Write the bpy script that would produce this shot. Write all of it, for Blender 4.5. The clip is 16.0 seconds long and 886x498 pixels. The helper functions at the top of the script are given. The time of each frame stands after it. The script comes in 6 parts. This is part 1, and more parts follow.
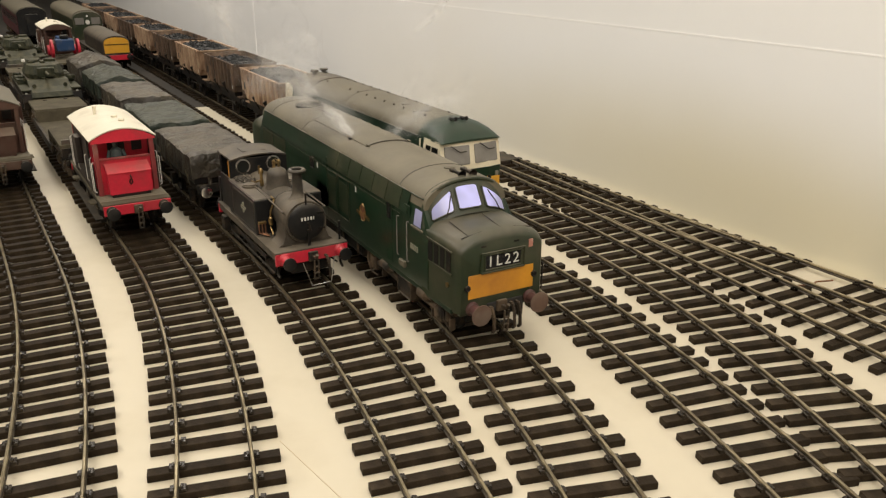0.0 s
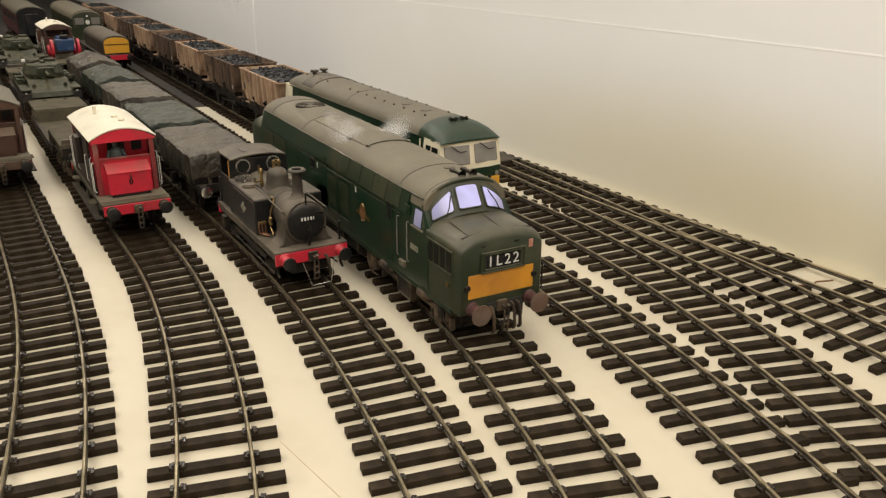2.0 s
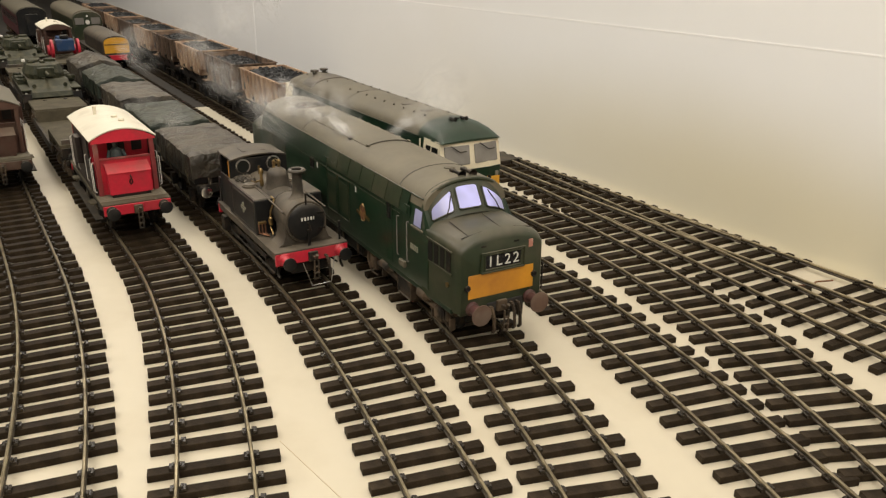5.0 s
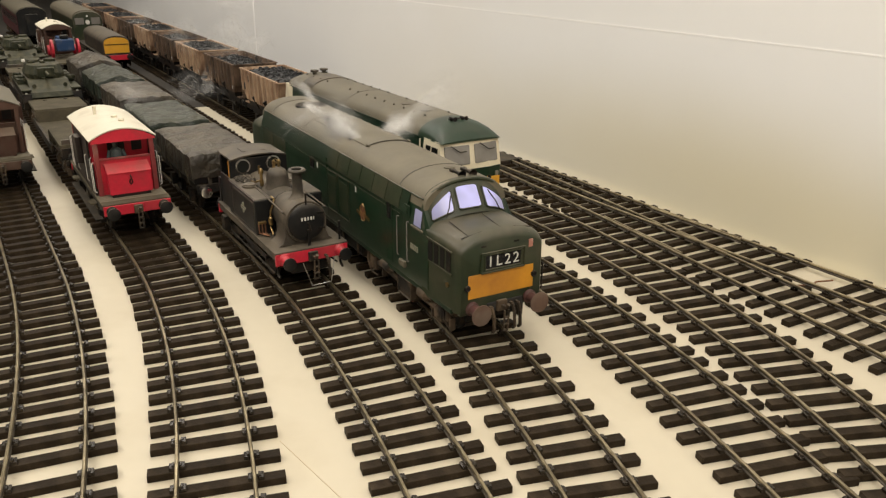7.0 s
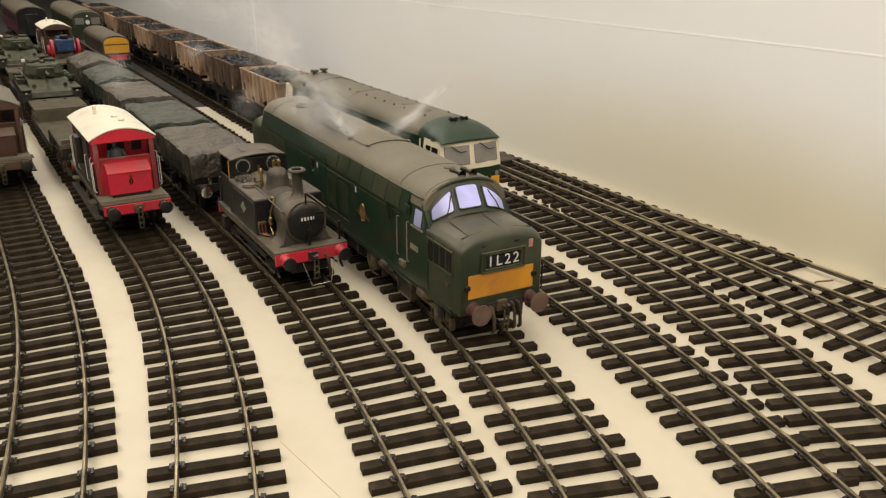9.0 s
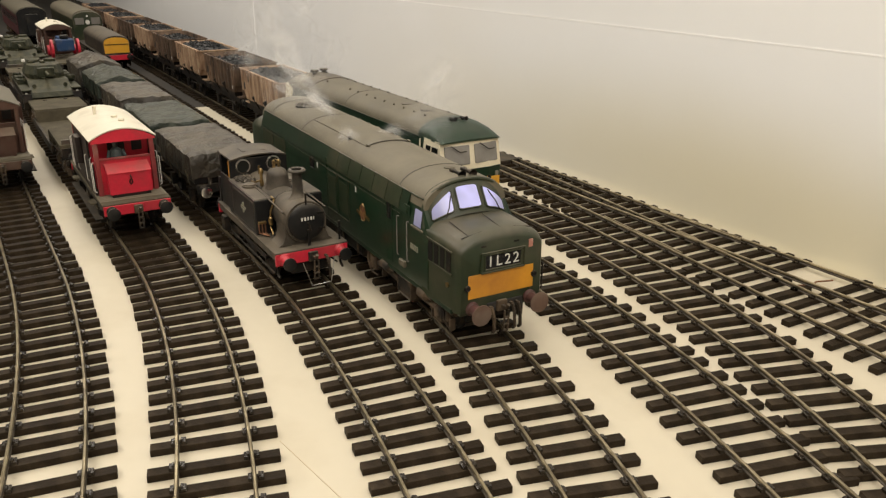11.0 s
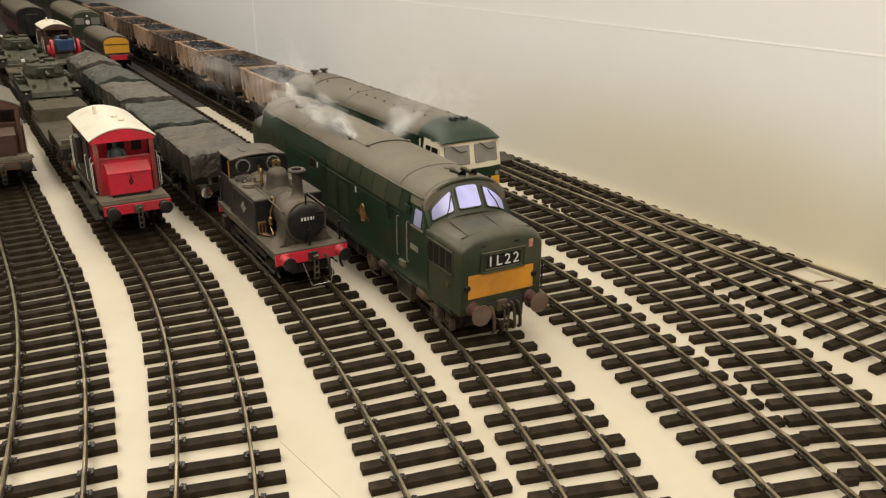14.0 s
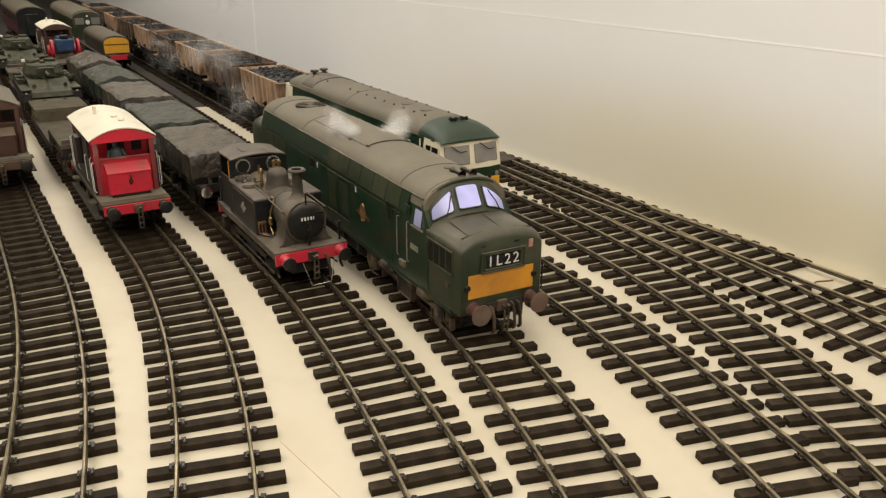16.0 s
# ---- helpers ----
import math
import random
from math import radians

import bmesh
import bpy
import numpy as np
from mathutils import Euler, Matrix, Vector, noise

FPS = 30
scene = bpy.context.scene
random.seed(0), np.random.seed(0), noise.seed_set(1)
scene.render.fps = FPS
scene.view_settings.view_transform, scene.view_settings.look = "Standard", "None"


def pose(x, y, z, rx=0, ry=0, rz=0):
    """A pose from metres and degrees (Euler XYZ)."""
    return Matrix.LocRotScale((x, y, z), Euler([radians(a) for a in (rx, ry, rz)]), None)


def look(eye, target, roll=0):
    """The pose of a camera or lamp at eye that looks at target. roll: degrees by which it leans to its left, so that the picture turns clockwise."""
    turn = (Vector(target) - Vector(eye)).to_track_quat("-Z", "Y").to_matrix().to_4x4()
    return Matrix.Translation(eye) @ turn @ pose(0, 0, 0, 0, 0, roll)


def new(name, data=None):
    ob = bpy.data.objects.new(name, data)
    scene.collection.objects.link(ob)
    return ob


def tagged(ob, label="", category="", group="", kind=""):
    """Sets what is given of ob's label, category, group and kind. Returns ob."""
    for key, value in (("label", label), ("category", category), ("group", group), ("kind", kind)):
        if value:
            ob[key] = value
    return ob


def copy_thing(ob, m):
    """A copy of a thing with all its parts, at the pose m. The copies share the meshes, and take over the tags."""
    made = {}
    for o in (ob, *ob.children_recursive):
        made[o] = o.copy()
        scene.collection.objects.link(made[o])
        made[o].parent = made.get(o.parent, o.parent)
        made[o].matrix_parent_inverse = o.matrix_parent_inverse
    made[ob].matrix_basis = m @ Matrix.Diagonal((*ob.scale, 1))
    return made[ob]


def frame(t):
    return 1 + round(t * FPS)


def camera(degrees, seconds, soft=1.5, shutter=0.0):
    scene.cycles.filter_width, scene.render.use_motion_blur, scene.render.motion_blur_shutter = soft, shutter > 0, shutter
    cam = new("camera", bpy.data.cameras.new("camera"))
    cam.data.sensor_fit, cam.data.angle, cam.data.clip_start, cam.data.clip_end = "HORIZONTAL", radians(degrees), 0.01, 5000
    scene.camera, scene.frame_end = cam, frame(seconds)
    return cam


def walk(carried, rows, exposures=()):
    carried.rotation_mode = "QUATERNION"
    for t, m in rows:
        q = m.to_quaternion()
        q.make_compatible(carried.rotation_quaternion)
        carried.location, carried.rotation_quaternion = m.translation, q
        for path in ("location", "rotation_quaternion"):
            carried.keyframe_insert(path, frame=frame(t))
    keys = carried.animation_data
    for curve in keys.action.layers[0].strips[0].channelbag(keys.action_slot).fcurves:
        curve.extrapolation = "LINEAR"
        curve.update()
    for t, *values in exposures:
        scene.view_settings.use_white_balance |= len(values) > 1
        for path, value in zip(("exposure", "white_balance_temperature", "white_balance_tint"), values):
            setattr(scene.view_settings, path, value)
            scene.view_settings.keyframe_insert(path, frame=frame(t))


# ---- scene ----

# camera: stands still over a model railway table (7 mm scale, 32 mm gauge)
cam = camera(57.64, 16.0, 1.3)
EYE = (0.0, 0.0, 0.2289)
PITCH = radians(20.576)
STAND = look(EYE, (0.0, math.cos(PITCH), EYE[2] - math.sin(PITCH)), 0.30)
walk(cam, [(0.0, STAND), (16.0, STAND)])

# the plan: u runs along the wall towards the camera, n across it towards the wall
THETA = radians(-58.553)
U = Vector((math.cos(THETA), math.sin(THETA), 0))
N = Vector((-math.sin(THETA), math.cos(THETA), 0))
K = 1 / 43.5            # model scale: things are built in full-size metres
RAIL = 0.0075           # rail top over the board
WALL_N = 0.551
# track: offset of its straight part, start of its curve, radius
TRACKS = {1: (0.0298, -0.6216, 1.508), 2: (0.1126, -0.6219, 1.186), 3: (0.1920, -0.5977, 1.625), 4: (0.2718, -0.5946, 1.242),
          5: (0.3497, -0.5517, 1.291), 6: (0.4285, -0.5521, 0.990), 7: (0.5145, -1.058, 5.89), 8: (0.5145, 9.0, 5.0)}


def on_track(k, s, d=0.0):
    """Place and heading on track k at length s, d metres towards the wall."""
    off, s0, r = TRACKS[k]
    if s < s0:
        bow = {4: 0.010, 5: 0.0145}.get(k, 0.0) * max(0.0, -0.62 - s)      # the far ends lean a little towards the wall
        return U * s + N * (off + d + bow), U.copy()
    a = (s - s0) / r
    c = U * s0 + N * (off - r)
    p = c + (N * math.cos(a) + U * math.sin(a)) * (r + d)
    return p, U * math.cos(a) - N * math.sin(a)


def stand(k, front, length, pivots, z=RAIL):
    """Pose of a vehicle whose front is at s=front, on pivots that far apart; its x axis points to its front."""
    mid = front - length / 2
    a, b = on_track(k, mid + pivots / 2)[0], on_track(k, mid - pivots / 2)[0]
    d = a - b
    m = (a + b) / 2
    return Matrix.Translation((m.x, m.y, z)) @ Matrix.Rotation(math.atan2(d.y, d.x), 4, "Z")


# light: unseen warm-white lamps, an overhead strip and two added fills
world = bpy.data.worlds.new("room_air")
scene.world = world
world.use_nodes = True
world.node_tree.nodes["Background"].inputs[0].default_value = (1.0, 0.93, 0.84, 1)
world.node_tree.nodes["Background"].inputs[1].default_value = 0.25


def ceiling_lamp(x, y, z, w, h, watts, rz, colour=(1.0, 0.935, 0.845)):
    la = bpy.data.lights.new("ceiling_lamp", "AREA")
    la.shape, la.size, la.size_y, la.energy, la.color = "RECTANGLE", w, h, watts, colour
    ob = new("ceiling_lamp", la)
    ob.matrix_world = pose(x, y, z, 0, 0, rz)
    return ob


def lamp_over(s, n, z, w, h, watts):
    p = U * s + N * n
    ceiling_lamp(p.x, p.y, z, w, h, watts, math.degrees(THETA))


lamp_over(-1.15, 0.25, 1.0, 3.6, 0.20, 15)      # strip over the back of the layout
# two fill lamps, added to brighten the wall and the train fronts
lamp_over(-1.30, -0.80, 1.28, 2.8, 0.6, 26)
lamp_over(0.75, -0.45, 1.28, 1.0, 0.8, 18)
scene.view_settings.exposure = -0.12
scene.cycles.transparent_max_bounces = 48


# ---- materials ----
def material(name, colour, rough=0.6, metal=0.0, dust=None, dusty=0.0, scale=120.0, bump=0.15, fleck=0.25, spec=0.5, stretch=None, relief=0.0006, settle=None, crease=0.0):
    """Painted or worn surface: a base colour, finer variation in it, and a layer of dust or rust in patches."""
    m = bpy.data.materials.new(name)
    m.use_nodes = True
    t = m.node_tree
    b = t.nodes["Principled BSDF"]
    co = t.nodes.new("ShaderNodeTexCoord")
    n1 = t.nodes.new("ShaderNodeTexNoise")
    n1.inputs["Scale"].default_value, n1.inputs["Detail"].default_value = scale, 6
    n2 = t.nodes.new("ShaderNodeTexNoise")
    n2.inputs["Scale"].default_value, n2.inputs["Detail"].default_value = scale * 6, 4
    mp = t.nodes.new("ShaderNodeMapping")
    mp.inputs["Scale"].default_value = stretch or (1, 1, 1)
    t.links.new(co.outputs["Object"], mp.inputs["Vector"])
    for n in (n1, n2):
        t.links.new(mp.outputs[0], n.inputs["Vector"])
    info = t.nodes.new("ShaderNodeObjectInfo")
    mix1 = t.nodes.new("ShaderNodeMix")
    mix1.data_type = "RGBA"
    mix1.inputs[6].default_value = (*[c * (1 - fleck) for c in colour], 1)
    mix1.inputs[7].default_value = (*[min(1, c * (1 + fleck)) for c in colour], 1)
    t.links.new(n2.outputs[0], mix1.inputs[0])
    last = mix1.outputs[2]
    if dust:
        ramp = t.nodes.new("ShaderNodeMapRange")
        ramp.inputs[1].default_value, ramp.inputs[2].default_value = 0.62 - 0.5 * dusty, 1.0 - 0.45 * dusty
        t.links.new(n1.outputs[0], ramp.inputs[0])
        mix2 = t.nodes.new("ShaderNodeMix")
        mix2.data_type = "RGBA"
        mix2.inputs[7].default_value = (*dust, 1)
        t.links.new(last, mix2.inputs[6])
        t.links.new(ramp.outputs[0], mix2.inputs[0])
        last = mix2.outputs[2]
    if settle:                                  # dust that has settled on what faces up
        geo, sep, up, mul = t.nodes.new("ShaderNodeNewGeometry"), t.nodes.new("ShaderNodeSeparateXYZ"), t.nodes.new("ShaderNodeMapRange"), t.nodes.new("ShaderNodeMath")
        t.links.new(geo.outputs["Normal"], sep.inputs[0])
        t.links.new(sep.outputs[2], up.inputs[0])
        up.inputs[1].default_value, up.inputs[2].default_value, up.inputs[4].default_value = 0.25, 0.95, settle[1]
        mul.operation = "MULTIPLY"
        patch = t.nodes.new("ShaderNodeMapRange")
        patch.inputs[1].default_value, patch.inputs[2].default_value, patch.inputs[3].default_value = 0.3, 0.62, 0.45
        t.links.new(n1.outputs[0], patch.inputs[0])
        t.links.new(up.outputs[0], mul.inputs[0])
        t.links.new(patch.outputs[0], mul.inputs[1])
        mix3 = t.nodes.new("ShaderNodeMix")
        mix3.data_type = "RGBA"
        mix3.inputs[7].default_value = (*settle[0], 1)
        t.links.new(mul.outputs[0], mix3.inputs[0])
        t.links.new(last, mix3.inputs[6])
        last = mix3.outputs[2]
    hsv = t.nodes.new("ShaderNodeHueSaturation")
    val = t.nodes.new("ShaderNodeMapRange")
    val.inputs[3].default_value, val.inputs[4].default_value = 0.9, 1.1
    t.links.new(info.outputs["Random"], val.inputs[0])
    t.links.new(val.outputs[0], hsv.inputs["Value"])
    t.links.new(last, hsv.inputs["Color"])
    t.links.new(hsv.outputs[0], b.inputs["Base Color"])
    rr = t.nodes.new("ShaderNodeMapRange")
    rr.inputs[3].default_value, rr.inputs[4].default_value = max(0.05, rough - 0.12), min(1, rough + 0.12)
    t.links.new(n1.outputs[0], rr.inputs[0])
    t.links.new(rr.outputs[0], b.inputs["Roughness"])
    b.inputs["Metallic"].default_value = metal
    b.inputs["Specular IOR Level"].default_value = spec
    if bump:
        bu = t.nodes.new("ShaderNodeBump")
        bu.inputs["Strength"].default_value, bu.inputs["Distance"].default_value = bump, relief
        t.links.new(n2.outputs[0], bu.inputs["Height"])
        t.links.new(bu.outputs[0], b.inputs["Normal"])
        if crease:                              # sharp folds in a stiff sheet
            warp, vor, fold = t.nodes.new("ShaderNodeVectorMath"), t.nodes.new("ShaderNodeTexVoronoi"), t.nodes.new("ShaderNodeBump")
            warp.operation = "MULTIPLY_ADD"
            warp.inputs[1].default_value = (0.035, 0.035, 0.035)
            t.links.new(n1.outputs["Color"], warp.inputs[0])
            t.links.new(mp.outputs[0], warp.inputs[2])
            vor.feature = "F2"
            vor.inputs["Scale"].default_value = 48
            t.links.new(warp.outputs[0], vor.inputs["Vector"])
            fold.inputs["Strength"].default_value, fold.inputs["Distance"].default_value = crease, 0.006
            t.links.new(vor.outputs["Distance"], fold.inputs["Height"])
            t.links.new(bu.outputs[0], fold.inputs["Normal"])
            t.links.new(fold.outputs[0], b.inputs["Normal"])
    return m


def bounce_tinted_paint(name):
    """White wall paint; cream light bounced off the board is painted over its lowest hand's width in an uneven, soft
    band.
    """
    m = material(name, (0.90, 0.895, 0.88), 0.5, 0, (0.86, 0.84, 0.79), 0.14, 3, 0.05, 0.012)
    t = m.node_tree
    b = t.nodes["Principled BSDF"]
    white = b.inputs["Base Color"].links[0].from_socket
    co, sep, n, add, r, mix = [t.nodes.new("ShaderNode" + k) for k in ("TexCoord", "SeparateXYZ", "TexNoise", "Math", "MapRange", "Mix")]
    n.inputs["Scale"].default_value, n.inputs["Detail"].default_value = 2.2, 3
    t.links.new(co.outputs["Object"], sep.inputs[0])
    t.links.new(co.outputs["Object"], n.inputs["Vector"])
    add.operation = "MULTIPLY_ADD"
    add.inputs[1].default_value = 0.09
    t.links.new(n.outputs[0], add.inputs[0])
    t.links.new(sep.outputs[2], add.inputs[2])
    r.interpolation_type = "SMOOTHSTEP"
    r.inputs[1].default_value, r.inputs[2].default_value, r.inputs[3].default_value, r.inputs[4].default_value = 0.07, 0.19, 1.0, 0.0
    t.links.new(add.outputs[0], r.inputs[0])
    far, both = t.nodes.new("ShaderNodeMapRange"), t.nodes.new("ShaderNodeMath")      # the painted bounce thins out towards the far end
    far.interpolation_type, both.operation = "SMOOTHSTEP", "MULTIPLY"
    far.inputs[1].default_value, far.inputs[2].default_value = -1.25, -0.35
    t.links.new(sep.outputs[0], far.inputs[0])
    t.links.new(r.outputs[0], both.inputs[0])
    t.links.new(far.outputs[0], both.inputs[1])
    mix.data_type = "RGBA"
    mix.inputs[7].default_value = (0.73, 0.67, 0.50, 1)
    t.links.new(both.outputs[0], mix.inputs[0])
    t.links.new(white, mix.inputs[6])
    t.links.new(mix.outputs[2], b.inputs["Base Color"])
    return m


DUST = (0.23, 0.19, 0.14)
M = {
    "board": material("cream_painted_board", (0.54, 0.48, 0.36), 0.5, 0, (0.45, 0.385, 0.27), 0.26, 16, 0.06, 0.025),
    "wall": material("white_painted_wall", (0.90, 0.895, 0.88), 0.5, 0, (0.86, 0.84, 0.79), 0.14, 3, 0.05, 0.012),
    "backdrop": bounce_tinted_paint("white_wall_with_sprayed_cream"),
    "seam": material("white_filler", (0.96, 0.95, 0.93), 0.5, 0, None, 0, 60, 0.1, 0.03),
    "sleeper": material("dark_brown_plastic_sleeper", (0.019, 0.0125, 0.0065), 0.6, 0, (0.052, 0.037, 0.022), 0.24, 110, 0.4, 0.45, 0.12),
    "chair": material("glossy_dark_rail_chair", (0.017, 0.012, 0.007), 0.26, 0, (0.05, 0.036, 0.022), 0.2, 200, 0.2, 0.4, 0.42),
    "rail": material("nickel_silver_rail", (0.33, 0.275, 0.17), 0.36, 0.8, (0.075, 0.055, 0.033), 0.5, 60, 0.05, 0.15),
    "railside": material("tarnished_rail_side", (0.065, 0.050, 0.032), 0.55, 0.3, (0.03, 0.024, 0.018), 0.4, 80, 0.1, 0.3),
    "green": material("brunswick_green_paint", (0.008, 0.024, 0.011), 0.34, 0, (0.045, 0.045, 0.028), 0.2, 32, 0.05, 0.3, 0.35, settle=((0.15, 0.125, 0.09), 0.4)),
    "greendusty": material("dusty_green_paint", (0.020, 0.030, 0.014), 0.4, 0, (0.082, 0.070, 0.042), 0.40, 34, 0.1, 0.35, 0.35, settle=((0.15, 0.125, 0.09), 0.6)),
    "roof": material("dusty_grey_roof_paint", (0.112, 0.096, 0.064), 0.6, 0, (0.158, 0.136, 0.092), 0.44, 38, 0.12, 0.16),
    "yellow": material("yellow_warning_panel", (0.58, 0.255, 0.018), 0.5, 0, (0.30, 0.115, 0.018), 0.36, 42, 0.05, 0.12),
    "cream": material("cream_window_surround", (0.74, 0.66, 0.48), 0.5, 0, DUST, 0.1, 60, 0.03, 0.05),
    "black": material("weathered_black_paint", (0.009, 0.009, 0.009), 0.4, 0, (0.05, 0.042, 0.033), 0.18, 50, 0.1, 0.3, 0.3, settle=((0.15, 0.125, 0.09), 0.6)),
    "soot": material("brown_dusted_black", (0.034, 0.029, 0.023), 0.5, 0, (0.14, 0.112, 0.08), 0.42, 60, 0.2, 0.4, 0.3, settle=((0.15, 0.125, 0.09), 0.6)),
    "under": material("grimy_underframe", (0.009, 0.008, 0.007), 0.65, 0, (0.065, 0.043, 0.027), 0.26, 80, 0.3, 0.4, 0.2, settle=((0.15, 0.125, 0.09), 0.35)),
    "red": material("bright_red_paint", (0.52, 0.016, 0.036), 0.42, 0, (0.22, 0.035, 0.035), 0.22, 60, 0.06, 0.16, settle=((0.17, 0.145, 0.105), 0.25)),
    "darkred": material("faded_red_brown_paint", (0.20, 0.028, 0.028), 0.5, 0, DUST, 0.2, 50, 0.04, 0.1),
    "white": material("off_white_roof_paint", (0.70, 0.645, 0.51), 0.5, 0, (0.50, 0.43, 0.32), 0.2, 40, 0.04, 0.04),
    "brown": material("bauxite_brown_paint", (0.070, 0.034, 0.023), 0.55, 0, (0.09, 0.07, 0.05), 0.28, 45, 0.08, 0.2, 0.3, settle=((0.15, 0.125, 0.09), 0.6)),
    "deck": material("dusty_planked_deck", (0.088, 0.074, 0.047), 0.8, 0, (0.045, 0.037, 0.026), 0.36, 55, 0.2, 0.3, 0.2),
    "rust": material("rust_streaked_pale_hopper_paint", (0.47, 0.33, 0.215), 0.75, 0, (0.12, 0.05, 0.025), 0.44, 95, 0.15, 0.3, 0.3, (1, 1, 0.22)),
    "rust2": material("dark_rusty_hopper_paint", (0.20, 0.13, 0.085), 0.75, 0, (0.016, 0.011, 0.009), 0.66, 60, 0.15, 0.4, 0.3, (1, 1, 0.25)),
    "coal": material("black_coal", (0.010, 0.010, 0.010), 0.5, 0, (0.03, 0.03, 0.03), 0.3, 200, 0.5, 0.5, 0.3),
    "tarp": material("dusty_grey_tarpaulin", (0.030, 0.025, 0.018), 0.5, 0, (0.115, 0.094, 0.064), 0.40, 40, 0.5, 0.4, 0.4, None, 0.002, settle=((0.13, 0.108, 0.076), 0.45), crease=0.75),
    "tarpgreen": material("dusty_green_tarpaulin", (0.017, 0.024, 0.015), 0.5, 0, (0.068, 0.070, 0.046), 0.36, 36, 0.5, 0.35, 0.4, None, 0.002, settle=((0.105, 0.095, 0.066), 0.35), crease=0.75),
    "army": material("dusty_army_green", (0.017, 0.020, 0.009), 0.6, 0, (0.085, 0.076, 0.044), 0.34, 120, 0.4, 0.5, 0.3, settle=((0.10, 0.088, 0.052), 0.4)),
    "maroon": material("maroon_coach_paint", (0.085, 0.012, 0.018), 0.42, 0, (0.08, 0.05, 0.04), 0.15, 40, 0.05, 0.15),
    "blue": material("blue_paint", (0.010, 0.040, 0.11), 0.45, 0, DUST, 0.15, 60, 0.05, 0.1),
    "brass": material("worn_brass", (0.34, 0.235, 0.10), 0.38, 1.0, (0.12, 0.08, 0.045), 0.5, 120, 0.05, 0.2),
    "copper": material("copper_pipe", (0.22, 0.10, 0.05), 0.5, 0.6, (0.1, 0.06, 0.04), 0.4, 100, 0.05, 0.2),
    "steel": material("bright_steel", (0.55, 0.53, 0.50), 0.3, 1.0, None, 0, 80, 0.05, 0.1),
    "bufferface": material("rusty_buffer_face", (0.115, 0.068, 0.048), 0.6, 0.2, (0.17, 0.13, 0.10), 0.35, 90, 0.1, 0.15),
    "letter": material("white_lettering", (0.66, 0.64, 0.58), 0.5, 0, None, 0, 80, 0, 0.06),
    # near-black for data panels, and for the painted shade of recesses and openings
    "interior": material("dark_interior", (0.02, 0.018, 0.016), 0.8, 0, None, 0, 60, 0, 0.2),
    "darkglass": material("dark_window_glass", (0.014, 0.015, 0.013), 0.22, 0, None, 0, 30, 0, 0.1, 0.25),
    "greyglass": material("dusty_grey_blind_glass", (0.20, 0.185, 0.165), 0.2, 0, (0.13, 0.12, 0.105), 0.35, 40, 0, 0.1, 0.7),
    "orange": material("orange_yellow_panel", (0.68, 0.34, 0.02), 0.5, 0, (0.4, 0.2, 0.03), 0.15, 60, 0.03, 0.06),
    "blackglass": material("black_headcode_glass", (0.012, 0.012, 0.014), 0.2, 0, None, 0, 60, 0, 0.2, 0.5),
    "bufred": material("grimy_red_buffer_housing", (0.07, 0.022, 0.018), 0.6, 0, (0.09, 0.055, 0.04), 0.4, 90, 0.1, 0.2),
    "marker": material("pinkish_marker_plate", (0.45, 0.20, 0.15), 0.5, 0, (0.7, 0.6, 0.5), 0.2, 300, 0, 0.1),
    "crest": material("maroon_crest", (0.11, 0.035, 0.02), 0.4, 0, (0.35, 0.24, 0.08), 0.35, 400, 0, 0.2),
    # dark brown sides of van and wagons, their shade put into the colour
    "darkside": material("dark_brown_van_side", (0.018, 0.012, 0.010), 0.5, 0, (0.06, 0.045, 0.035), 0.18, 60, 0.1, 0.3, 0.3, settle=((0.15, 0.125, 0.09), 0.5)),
    "faded": material("faded_cream_lettering", (0.22, 0.21, 0.155), 0.6, 0, None, 0, 80, 0, 0.2),
    "cleangreen": material("clean_green_paint", (0.010, 0.029, 0.012), 0.42, 0, (0.04, 0.045, 0.03), 0.2, 40, 0.04, 0.2),
    "plainwall": material("dull_garage_wall", (0.42, 0.39, 0.34), 0.8, 0, (0.33, 0.30, 0.26), 0.2, 3, 0.05, 0.03),
    "crack": material("tan_crack_filler", (0.50, 0.42, 0.29), 0.7, 0, None, 0, 90, 0.05, 0.1),
    "seamline": material("dark_roof_joint", (0.06, 0.053, 0.042), 0.8, 0, None, 0, 60, 0.1, 0.3),
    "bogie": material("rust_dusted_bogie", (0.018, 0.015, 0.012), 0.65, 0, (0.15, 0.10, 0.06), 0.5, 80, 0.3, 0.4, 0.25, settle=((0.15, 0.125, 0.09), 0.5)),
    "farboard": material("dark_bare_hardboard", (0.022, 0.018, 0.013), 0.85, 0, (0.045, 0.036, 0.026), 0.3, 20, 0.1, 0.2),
    "plastic": material("figure_coat", (0.045, 0.06, 0.058), 0.7, 0, None, 0, 300, 0.2, 0.2),
}


